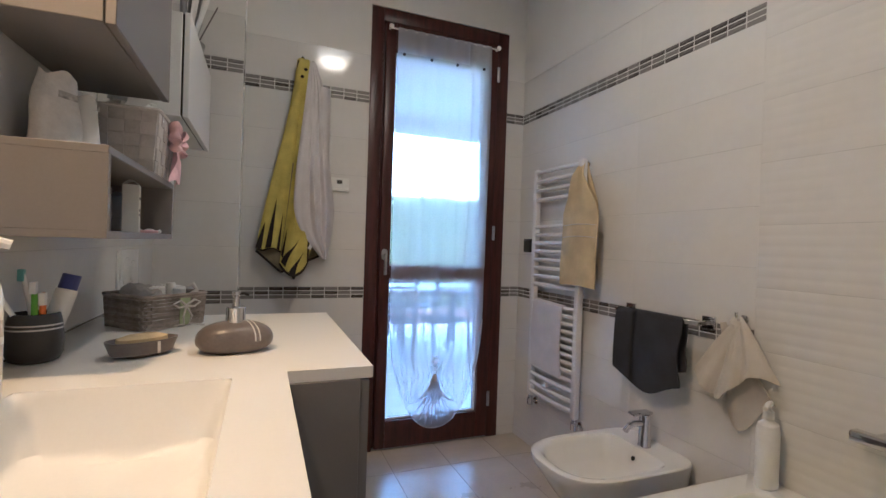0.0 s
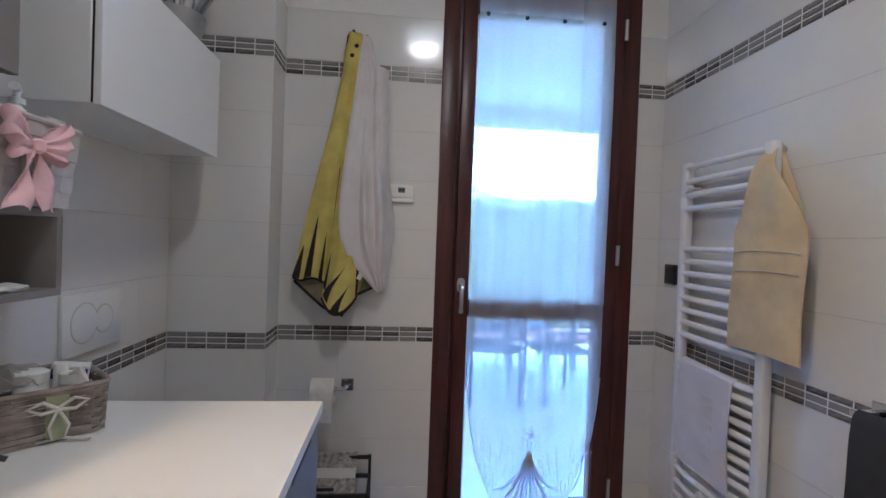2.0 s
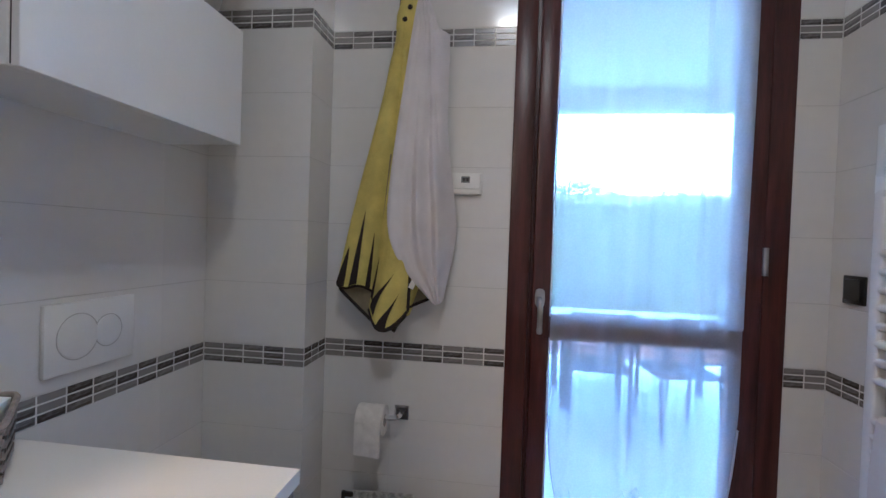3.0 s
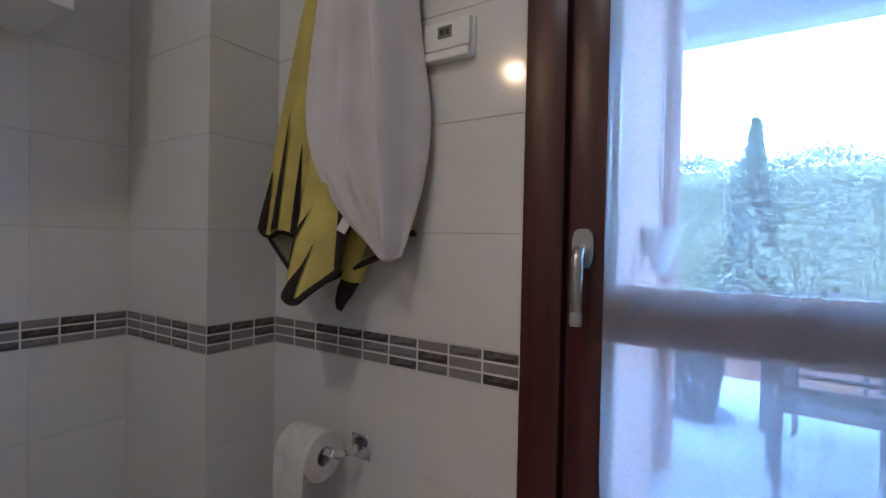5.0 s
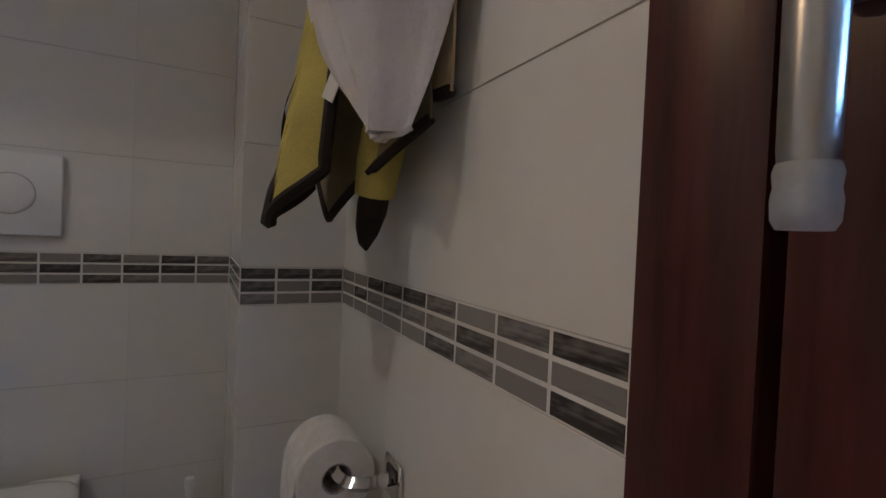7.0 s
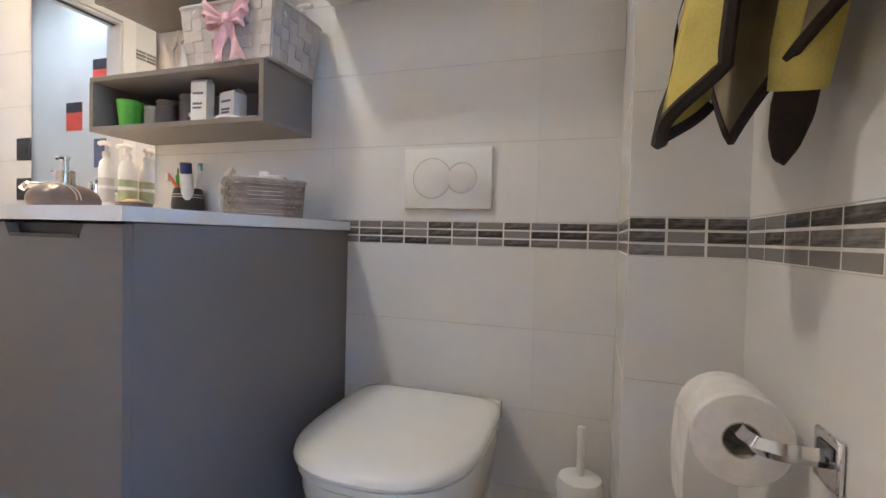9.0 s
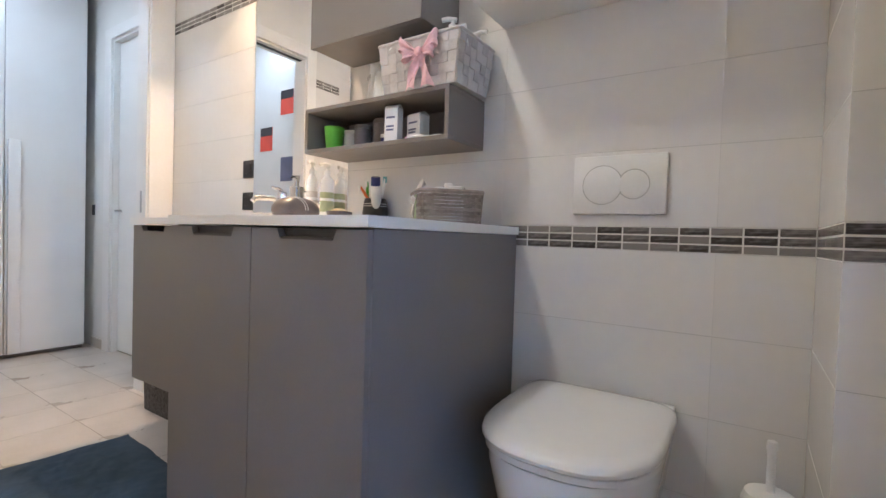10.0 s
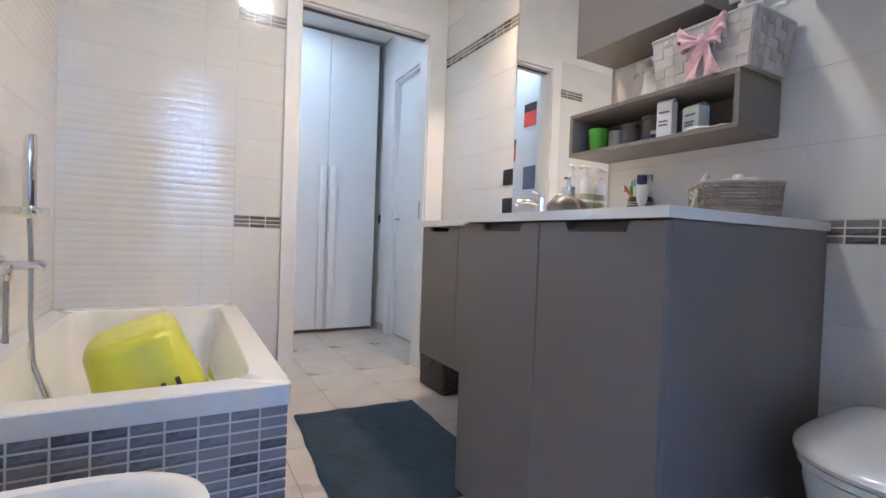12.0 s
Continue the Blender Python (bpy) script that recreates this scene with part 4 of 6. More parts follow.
def flame(flap, tip, base, half, bend=0.0):
    """A dark tongue on a flap, pointed at its tip and widest above its base."""
    def at(a, b):
        u = tip[0] + (base[0] - tip[0]) * b + bend * math.sin(math.pi * b)
        k = half * b ** 0.9 * (1.12 - 0.3 * b)
        return flap(min(1.0, max(0.0, u + (2 * a - 1) * k)), tip[1] + (base[1] - tip[1]) * b, 0.008)
    part("flame_point", sheet(at, 8, 20), TERRY_BLACK, robe, "dark pointed flame patch")


flame(left_flap, (0.17, 0.86), (0.12, 0.995), 0.14)
flame(left_flap, (0.47, 0.74), (0.50, 0.995), 0.15)
flame(left_flap, (0.86, 0.81), (0.90, 0.995), 0.07)
flame(right_flap, (0.60, 0.84), (0.10, 0.985), 0.10, -0.10)
flame(right_flap, (0.80, 0.915), (0.42, 0.998), 0.15, -0.08)
flame(right_flap, (0.08, 0.82), (0.03, 0.96), 0.05)
part("hood_loop", tube([(0.402, 2.705, 2.11), (0.408, 2.692, 2.16), (0.425, 2.688, 2.182), (0.44, 2.692, 2.16), (0.447, 2.70, 2.10)], 0.009, 8), TERRY_BLACK, robe)
for x, z in ((0.424, 2.075), (0.441, 2.115)):
    part("eye_patch", lathe([(0.009, 0), (0.007, 0.004), (0, 0.005)], 12), TERRY_BLACK, robe, m=pose(x, 2.666, z, 90))

TOWEL_FALL = ((2.168, 0.464, 2.70, 0.492, 2.705), (2.03, 0.452, 2.67, 0.538, 2.71), (1.87, 0.436, 2.655, 0.556, 2.716), (1.71, 0.42, 2.64, 0.572, 2.72), (1.55, 0.406, 2.628, 0.592, 2.722),
              (1.39, 0.402, 2.618, 0.613, 2.727), (1.28, 0.432, 2.622, 0.607, 2.722), (1.195, 0.492, 2.636, 0.592, 2.708), (1.13, 0.545, 2.668, 0.582, 2.688))


def towel_point(u, v):
    """The white towel: pinched at its hook, widest at two thirds, ending in one corner."""
    z, xl, yl, xr, yr = smooth_row(TOWEL_FALL, v)
    width = (xr - xl) / 0.21
    loose = max(width, 0.6)
    deep = 0.036 * math.sin(math.pi * u) ** 0.6 * width
    valley = 0.010 * math.exp(-((u - 0.62 - 0.05 * math.sin(4 * v)) / 0.055) ** 2) * min(1, 1.6 * v) * loose
    folds = 0.005 * math.sin(14 * u + 2.2 * math.sin(2.4 * v) + 0.6) * loose + 0.005 * math.sin(29 * u + 7 * v) * loose + 0.004 * noise.noise((u * 4, v * 9, 1.7))
    ridge = (0.026 * math.exp(-((u - 0.40 - 0.12 * v) / 0.065) ** 2) + 0.046 * math.exp(-((u - 0.82 + 0.08 * v) / 0.07) ** 2)) * min(1, 1.6 * v) * loose
    flap = 0.020 * math.exp(-((u - 0.80) / 0.10) ** 2) * math.exp(-((v - 0.48) / 0.16) ** 2)
    return (xl + (xr - xl) * u, min(2.738, yl + (yr - yl) * u - deep + valley - ridge + folds * math.sin(math.pi * (0.06 + 0.88 * u)) - flap), z + 0.02 * math.sin(8 * u) * v * (1 - v) - 0.012 * math.sin(math.pi * u) * v ** 6)


towel = thing("white_towel", pose(0, 0, 0), "white towel hanging in folds from a wall hook", "towel")
part("cloth", sheet(towel_point, 56, 80, 0.004), WHITE_TERRY, towel)
part("edge_roll", tube([towel_point(0.0, v) for v in np.linspace(0.3, 1, 34)] + [towel_point(u, 1.0) for u in np.linspace(0.2, 1, 6)], 0.0042, 6), WHITE_TERRY, towel)
part("side_fall", sheet(lambda u, v: (0.522 + 0.05 * u * (1 - 0.35 * v) + 0.022 * v, 2.668 + 0.034 * u - 0.016 * math.sin(math.pi * u) - 0.004 * math.sin(9 * v + 4 * u), 2.035 - (0.50 + 0.15 * u) * v), 12, 30, 0.004), WHITE_TERRY, towel)
part("care_tag", box(-0.001, 0.018, -0.001, 0.001, -0.03, 0, 0.0005), PLASTIC, towel, "white care tag", m=pose(0.487, 2.632, 1.20, 0, 28, 30))

therm = thing("thermostat", pose(0.645, WY1, 1.535), "white wall thermostat with a small grey display", "thermostat")
part("plate", box(-0.055, 0.055, -0.006, -0.0005, -0.04, 0.036, 0.002), PLASTIC, therm)
part("housing", box(-0.05, 0.05, -0.018, -0.006, -0.02, 0.034, 0.004, 2), PLASTIC, therm)
part("display", box(-0.017, 0.013, -0.0195, -0.018, 0.0, 0.022), SCREEN, therm)
part("ledge", box(-0.05, 0.05, -0.022, -0.006, -0.04, -0.022, 0.004, 2), PLASTIC, therm)
for k in range(2):
    part("digit_bar", box(-0.012 + 0.012 * k, -0.003 + 0.012 * k, -0.0202, -0.0195, 0.005, 0.017), DARK_PRINT, therm)

holder = thing("paper_holder", pose(0.442, WY1, 0.711), "square chrome toilet paper holder on the tiles", "paper holder")
part("plate", box(-0.026, 0.026, -0.007, -0.0005, -0.026, 0.026, 0.002), CHROME, holder)
part("arm", tube([(0, -0.006, 0.0), (0, -0.045, 0.0), (-0.008, -0.060, 0.0), (-0.025, -0.066, 0), (-0.15, -0.066, 0)], 0.0095, 4), CHROME, holder)
part("inset", box(-0.015, 0.018, -0.009, -0.007, 0.004, 0.017, 0.001), RECESS_DARK, holder)
roll = thing("toilet_roll", pose(0.35, WY1 - 0.066, 0.701), "white printed toilet paper roll, one end hanging", "toilet paper")
rl = bmesh.new()
rings([[(x, r * math.cos(2 * math.pi * i / 36), r * math.sin(2 * math.pi * i / 36)) for i in range(36)] for x, r in ((-0.047, 0.02), (-0.047, 0.051), (-0.045, 0.053), (0.045, 0.053), (0.047, 0.051), (0.047, 0.02), (-0.047, 0.02))], cap=False, bm=rl)
part("paper", rl, PAPER, roll)
part("core", rings([[(x, r * math.cos(2 * math.pi * i / 20), r * math.sin(2 * math.pi * i / 20)) for i in range(20)] for x, r in ((-0.0475, 0.0205), (0.0475, 0.0205), (0.0475, 0.019), (-0.0475, 0.019), (-0.0475, 0.0205))], cap=False), PRINT_GREY, roll, "grey cardboard core")
part("hanging_sheet", sheet(lambda u, v: (-0.045 + 0.09 * u, -0.0535 - 0.004 * math.sin(3 * v), 0.01 - 0.115 * v - 0.006 * u), 4, 8, 0.001), PAPER, roll)

rack = thing("magazine_rack", pose(0.40, 2.60, 0), "dark metal magazine rack full of papers beside the garden door", "magazine rack")
for x in (-0.15, 0.15):
    for y in (-0.075, 0.095):
        part("post", box(x - 0.006, x + 0.006, y - 0.006, y + 0.006, 0, 0.43 if y > 0 else 0.36, 0.001), BLACK, rack)
    part("side_rail", box(x - 0.005, x + 0.005, -0.075, 0.095, 0.335, 0.35), BLACK, rack)
for y, z in ((-0.075, 0.35), (0.095, 0.42), (-0.075, 0.10), (0.095, 0.10), (0.01, 0.385)):
    part("cross_rail", box(-0.15, 0.15, y - 0.005, y + 0.005, z - 0.008, z + 0.008, 0.001), BLACK, rack)
part("tray", box(-0.145, 0.145, -0.07, 0.09, 0.085, 0.092), BLACK, rack)
for k, (y, h, mt) in enumerate(((-0.05, 0.30, PRINT_GREY), (-0.03, 0.33, PLASTIC), (-0.015, 0.29, BLUE_PRINT), (0.03, 0.34, PRINT_GREY), (0.05, 0.32, PLASTIC), (0.07, 0.35, PRINT_GREY))):
    mg = thing("magazine", pose(0.40, 2.60 + y, 0.093, -4, 0, 0), "worn printed magazine standing in the rack", "magazine", "magazines in the rack")
    part("cover", sheet(lambda u, v, h=h, k=k: (-0.11 + 0.21 * u, 0.008 * math.sin(2 * u + k) * v, h * v), 8, 6, 0.006), mt, mg)
    part("print_bar", box(-0.09, 0.02 + 0.01 * k, -0.0086, -0.0078, h * 0.86, h * 0.9), DARK_PRINT, mg, "bar of unreadable print")

# ---- toilet, plate, brush ----
wcbowl = thing("toilet", pose(WX0, 2.112, 0.008), "white wall-hung toilet with its lid closed", "toilet")


def dloop(rear, front, half, z, power=2.3, n=44):
    """A ring squared off at the wall and round in front."""
    pts, mid = [], rear + 0.5 * (front - rear)
    for i in range(n):
        a = 2 * math.pi * i / n
        c, s = math.cos(a), math.sin(a)
        e = 2 / (power if c > 0 else 7)
        pts.append((mid + (front - mid if c > 0 else mid - rear) * math.copysign(abs(c) ** e, c), half * math.copysign(abs(s) ** e, s), z))
    return pts


part("bowl", rings([dloop(0.0, f, w, z, p) for f, w, z, p in ((0.22, 0.09, 0.06, 2.4), (0.33, 0.13, 0.10, 2.4), (0.40, 0.155, 0.2, 2.4), (0.45, 0.178, 0.32, 2.45), (0.47, 0.19, 0.41, 2.55), (0.47, 0.19, 0.435, 2.55))]), CERAMIC, wcbowl)
part("seat", rings([dloop(0.04, f, w, z, 2.55) for f, w, z in ((0.468, 0.188, 0.436), (0.474, 0.195, 0.44), (0.474, 0.195, 0.453), (0.468, 0.19, 0.456))]), CERAMIC, wcbowl)
part("lid", rings([[(x, y, h + 0.045 * (0.48 - x)) for x, y, h in dloop(r, f, w, z, 2.55)] for r, f, w, z in ((0.042, 0.472, 0.194, 0.4565), (0.036, 0.482, 0.201, 0.460), (0.035, 0.484, 0.202, 0.467), (0.037, 0.48, 0.199, 0.475), (0.044, 0.470, 0.190, 0.481), (0.065, 0.445, 0.168, 0.485), (0.11, 0.40, 0.125, 0.487), (0.18, 0.33, 0.06, 0.488))]), CERAMIC, wcbowl)
for y in (-0.14, 0.14):
    part("hinge", box(0.004, 0.05, y - 0.045, y + 0.045, 0.436, 0.488, 0.006, 2), CERAMIC, wcbowl)
plate = thing("flush_plate", pose(WX0, 2.129, 1.077), "white dual flush plate with two round buttons", "flush plate")
part("plate", box(0.0005, 0.013, -0.124, 0.124, -0.082, 0.082, 0.003, 2), PLASTIC, plate)
for y, r in ((-0.042, 0.053), (0.042, 0.039)):
    part("button", lathe([(0, 0.0155), (r - 0.003, 0.0155), (r - 0.001, 0.0145), (r - 0.001, 0.0130)], 40), PLASTIC, plate, m=pose(0, y, 0, 90, 0, 90))
    part("button_ring", lathe([(r + 0.0002, 0.0128), (r + 0.0002, 0.0135), (r + 0.0024, 0.0135), (r + 0.0024, 0.0128)], 40, cap=False), JOINT, plate, "thin grey ring", m=pose(0, y, 0, 90, 0, 90))
tb = thing("toilet_brush", pose(-0.115, 2.50, 0), "white plastic toilet brush in its pot", "toilet brush")
part("pot", lathe([(0.045, 0), (0.052, 0.006), (0.046, 0.12), (0.05, 0.33), (0.055, 0.35), (0.048, 0.372), (0.012, 0.378), (0, 0.378)], 30), PLASTIC, tb)
part("handle", lathe([(0.009, 0.37), (0.008, 0.46), (0.011, 0.475), (0.009, 0.49), (0, 0.493)], 16), PLASTIC, tb)
bin_ = thing("felt_box", pose(-0.09, 0.05, 0), "dark grey felt storage box on the floor by the doorway", "box")
part("shell", rings([superloop(0, 0, rx, ry, z, 14, 40) for rx, ry, z in ((0.115, 0.15, 0), (0.12, 0.155, 0.21), (0.112, 0.147, 0.21), (0.108, 0.143, 0.006))]), FABRIC_BOX, bin_)
part("strap", tube([(0.121, -0.03, 0.19), (0.135, -0.01, 0.14), (0.135, 0.03, 0.14), (0.121, 0.05, 0.19)], 0.006, 6), FABRIC_BOX, bin_)

cable = thing("cable", pose(0, 0, 0), "thin white cable looped on the floor under the washbasin", "cable")
part("flex", tube([(-0.20, 0.50, 0.004), (-0.08, 0.40, 0.004), (0.0, 0.365, 0.004), (0.035, 0.372, 0.004), (0.03, 0.40, 0.004), (-0.03, 0.46, 0.004), (-0.19, 0.56, 0.004)], 0.0032, 8), PLASTIC, cable)

# ---- right wall: radiator, towels ----
def on_right(y, z, out=0.0):
    """A pose on the right wall: local x runs along the wall towards the entrance, -y out into the room."""
    return pose(WX1 - out, y, z, 0, 0, -90)


jb = thing("cable_plate", on_right(2.633, 1.229), "square black blank plate beside the radiator", "wall plate")
part("plate", box(-0.042, 0.042, -0.011, -0.0005, -0.042, 0.042, 0.003, 2), BLACK, jb)
part("cover", box(-0.032, 0.032, -0.014, -0.011, -0.032, 0.032, 0.002), BLACK, jb)

rad = thing("towel_radiator", on_right(2.276, 0.024), "white ladder towel radiator on the tiled wall", "radiator")
for x in (-0.208, 0.208):
    part("upright", box(x - 0.019, x + 0.019, -0.062, -0.026, 0.315, 1.655, 0.008, 3), ENAMEL, rad)
    part("valve", lathe([(0.012, 0.315), (0.014, 0.30), (0.02, 0.295), (0.02, 0.26), (0.012, 0.255), (0.0, 0.255)], 16, x, -0.044), CHROME, rad, "chrome radiator valve")
    part("valve_pipe", tube([(x, -0.044, 0.275), (x, -0.02, 0.275), (x, 0.0, 0.275)], 0.009, 10), CHROME, rad)
    part("wall_rose", lathe([(0.024, 0), (0.02, 0.008), (0.0, 0.009)], 18), CHROME, rad, m=pose(x, -0.0005, 0.275, 90))
bars = [1.632, 1.578, 1.525, 1.471] + [1.315 - 0.0475 * k for k in range(8)] + [0.875 - 0.0405 * k for k in range(9)] + [0.505, 0.455, 0.40, 0.350]
for z in bars:
    part("bar", tube([(-0.205, -0.05, z), (-0.10, -0.062, z), (0.10, -0.062, z), (0.205, -0.05, z)], 0.0115, 10), ENAMEL, rad)
for x, z in ((-0.17, 1.55), (-0.02, 0.43)):
    part("bracket", lathe([(0.016, 0.0), (0.016, 0.02), (0.008, 0.024), (0.007, 0.06)], 14), ENAMEL, rad, m=pose(x, -0.078, z, -90))
rt = thing("hand_towel", on_right(2.276, 0.02), "small white towel folded over the radiator's bars", "towel")
part("cloth", sheet(lambda u, v: (-0.155 + 0.275 * u, -0.078 - 0.004 * math.sin(u * 7 + 2 * v) - 0.008 * math.sin(math.pi * min(1, v * 1.02)), 0.895 - 0.375 * v - 0.012 * u), 18, 24, 0.006), WHITE_TERRY, rt)
part("fold_over", sheet(lambda u, v: (-0.155 + 0.275 * u, -0.078 + 0.034 * v, 0.895 + 0.012 * math.sin(math.pi * v) - 0.012 * u), 18, 5, 0.006), WHITE_TERRY, rt)
for k in range(7):
    part("relief_band", box(-0.02, 0.045, -0.0885, -0.0868, 0.80 - 0.035 * k, 0.812 - 0.035 * k, 0.0005), WHITE_TERRY, rt)
coat_hook(on_right(2.078, 1.655))


def glove_point(u, v):
    w = 0.018 + 0.118 * min(1, (v / 0.42)) ** 1.1
    mid = 0.006 + 0.046 * min(1, v / 0.3)
    x = mid + (2 * u - 1) * w
    z = 1.672 - 0.637 * v - 0.008 * (2 * u - 1) ** 2
    return (x, -0.030 - 0.052 * min(1, v / 0.12) ** 0.7 - 0.022 * v ** 0.5 * max(0.0, math.sin(math.pi * (0.1 + 0.8 * u))) ** 0.5 - 0.004 * math.sin(7 * u + 9 * v), z)


gl = thing("bath_towel", on_right(2.078, 0), "cream towel hanging from a hook beside the radiator", "towel")
part("cloth", sheet(glove_point, 26, 44, 0.006), CREAM_TERRY, gl)
part("back_layer", sheet(lambda u, v: (0.012 + 0.085 * u * min(1, v / 0.35), -0.014 - 0.01 * math.sin(3 * u), 1.664 - 0.60 * v), 10, 24, 0.006), CREAM_TERRY, gl)
for v in (0.52, 0.615):
    part("stitched_seam", tube([Vector(glove_point(u, v)) + Vector((0, -0.0035, 0)) for u in np.linspace(0.05, 0.95, 16)], 0.0018, 5), STONE_LINE, gl)

tr = thing("towel_rail", on_right(1.55, 0.957), "chrome square towel rail", "towel rail")
for x in (-0.195, 0.195):
    part("wall_plate", box(x - 0.028, x + 0.028, -0.007, -0.0005, -0.024, 0.024, 0.002), CHROME, tr)
    part("post", box(x - 0.009, x + 0.009, -0.075, -0.007, -0.008, 0.008, 0.002), CHROME, tr)
part("rail", box(-0.21, 0.21, -0.082, -0.066, -0.0085, 0.0085, 0.002), CHROME, tr)


def navy_point(u, v, depth=0.285, out=1):
    x = -0.19 + 0.335 * u + 0.008 * math.sin(8 * v) * (u - 0.3)
    drop = depth * (v - 0.12) / 0.88 if v > 0.12 else 0
    if v <= 0.12:
        y, z = -0.074 - out * 0.016 * (v / 0.12), 0.013 * math.cos(math.pi / 2 * v / 0.12)
    else:
        y, z = -0.074 - out * (0.016 + 0.012 * math.sin(math.pi * (v - 0.12)) + 0.007 * math.sin(9 * u + 1) * v), -drop * (1 + 0.12 * math.sin(5.5 * u - 1.2) * v)
    return (x, y, 0.957 + z)


nt_ = thing("charcoal_towel", on_right(1.55, 0), "charcoal towel folded over the chrome rail", "towel")
part("front_fall", sheet(lambda u, v: navy_point(u, v), 26, 30, 0.008), NAVY_TERRY, nt_)
part("back_fall", sheet(lambda u, v: navy_point(min(1, u * 0.98 + 0.04), v, 0.22, -1), 20, 20, 0.006), NAVY_TERRY, nt_)
part("hem_band", sheet(lambda u, v: Vector(navy_point(u * 0.05 + 0.29, v * 0.95 + 0.03)) + Vector((0, -0.0065, 0)), 3, 24), BLACK, nt_, "darker woven stripe")

coat_hook(on_right(1.22, 0.99))


def cloth_point(u, v):
    z = 1.0 - (0.265 - 0.05 * abs(2 * u - 0.9) + 0.045 * math.sin(6 * u)) * v
    x = 0.0 + ((u - 0.52) * 0.30) * v ** 0.85 + 0.006 * math.sin(7 * u)
    return (x, -0.02 - 0.055 * v ** 0.6 * (1 - 0.6 * abs(2 * u - 1)) - 0.012 * math.sin(u * 17) * v - 0.006 * math.sin(31 * u + 3 * v) * v, z)


ct = thing("small_cloth", on_right(1.22, 0), "crumpled beige hand towel hanging from a hook over the tub", "towel")
part("cloth", sheet(cloth_point, 44, 30, 0.004), BEIGE_TERRY, ct)
part("back_corner", sheet(lambda u, v: (-0.07 + 0.16 * u * v + 0.03 * v, -0.012 - 0.012 * math.sin(6 * u), 0.97 - (0.30 + 0.06 * math.sin(5 * u)) * v), 18, 16, 0.004), BEIGE_TERRY, ct)
part("woven_band", sheet(lambda u, v: Vector(cloth_point(u, 0.84 + 0.07 * v)) + Vector((0, -0.0035, 0)), 40, 2), STONE_LINE, ct)

# ---- bidet ----
bd = thing("bidet", on_right(1.567, 0.028), "white glazed wall-hung bidet beside the bathtub", "bidet")


def bloop(front, half, z, rear=0.0, power=2.9, n=44):
    return [(p[1], -p[0], p[2]) for p in dloop(rear, front, half, z, power, n)]


part("bowl", rings([bloop(*r) for r in ((0.26, 0.10, 0.07), (0.38, 0.14, 0.12), (0.48, 0.172, 0.24), (0.555, 0.194, 0.345), (0.57, 0.202, 0.372), (0.568, 0.202, 0.384), (0.56, 0.196, 0.389),
                                                 (0.535, 0.174, 0.387, 0.115), (0.515, 0.16, 0.37, 0.125), (0.47, 0.138, 0.30, 0.145), (0.38, 0.09, 0.262, 0.19), (0.32, 0.03, 0.256, 0.27))]), CERAMIC, bd)
part("overflow", lathe([(0.0, 0.002), (0.008, 0.002), (0.010, 0.0)], 16), BLACK, bd, "dark overflow hole", m=pose(0.0, -0.137, 0.345, 65, 0, 0))
bt = thing("bidet_tap", on_right(1.567, 0.416, 0.08), "square chrome bidet mixer tap", "tap")
part("body", lathe([(0.026, 0), (0.026, 0.006), (0.0235, 0.009), (0.0235, 0.125), (0.021, 0.13), (0, 0.13)], 24), CHROME, bt)
part("spout", tube([(0, -0.015, 0.095), (0, -0.06, 0.10), (0, -0.085, 0.092)], 0.0125, 12), CHROME, bt)
part("nozzle", tube([(0, -0.082, 0.094), (0, -0.105, 0.072)], 0.0115, 12), CHROME, bt)
part("lever", box(-0.02, 0.02, -0.075, 0.022, 0.134, 0.145, 0.003), CHROME, bt)

# ---- bathtub ----
tub = thing("bathtub", pose(0, 0, 0), "white built-in bathtub with a blue-grey mosaic apron", "bathtub")
TX0, TX1, TY0, TY1, TZ = 1.04, WX1, WY0, 1.172, 0.483
tcx, tcy, thx, thy = (TX0 + TX1) / 2, (TY0 + TY1) / 2, (TX1 - TX0) / 2, (TY1 - TY0) / 2
part("shell", rings([superloop(tcx, tcy, thx, thy, TZ - 0.055, 60, 64), superloop(tcx, tcy, thx, thy, TZ - 0.004, 60, 64), superloop(tcx, tcy, thx - 0.004, thy - 0.004, TZ, 50, 64),
                     superloop(tcx, tcy, thx - 0.083, thy - 0.09, TZ, 14, 64), superloop(tcx, tcy, thx - 0.09, thy - 0.10, TZ - 0.012, 12, 64), superloop(tcx, tcy, thx - 0.12, thy - 0.15, TZ - 0.28, 8, 64),
                     superloop(tcx, tcy, thx - 0.16, thy - 0.2, TZ - 0.36, 6, 64), superloop(tcx, tcy, 0.1, 0.3, TZ - 0.375, 4, 64), superloop(tcx, tcy, 0.01, 0.03, TZ - 0.376, 4, 64)], cap=False), CERAMIC, tub)
apron = part("apron", bm_box(box(TX0 + 0.014, TX1, TY1 - 0.03, TY1 - 0.014, 0, TZ - 0.04), TX0 + 0.014, TX0 + 0.03, TY0, TY1 - 0.03, 0, TZ - 0.04), GROUT, tub, "white-jointed mosaic apron")
lb = thing("lotion_bottle", pose(1.762, 1.094, TZ, 0, 0, 200) @ Matrix.Scale(1.07, 4), "tall white pump bottle on the tub's rim", "bottle")
part("bottle", lathe([(0.035, 0), (0.04, 0.004), (0.04, 0.165), (0.035, 0.185), (0.013, 0.198), (0.013, 0.205), (0, 0.205)], 28, sy=0.75), PLASTIC, lb)
part("collar", lathe([(0.015, 0.2), (0.015, 0.222), (0.006, 0.226), (0.006, 0.24)], 16), PLASTIC, lb)
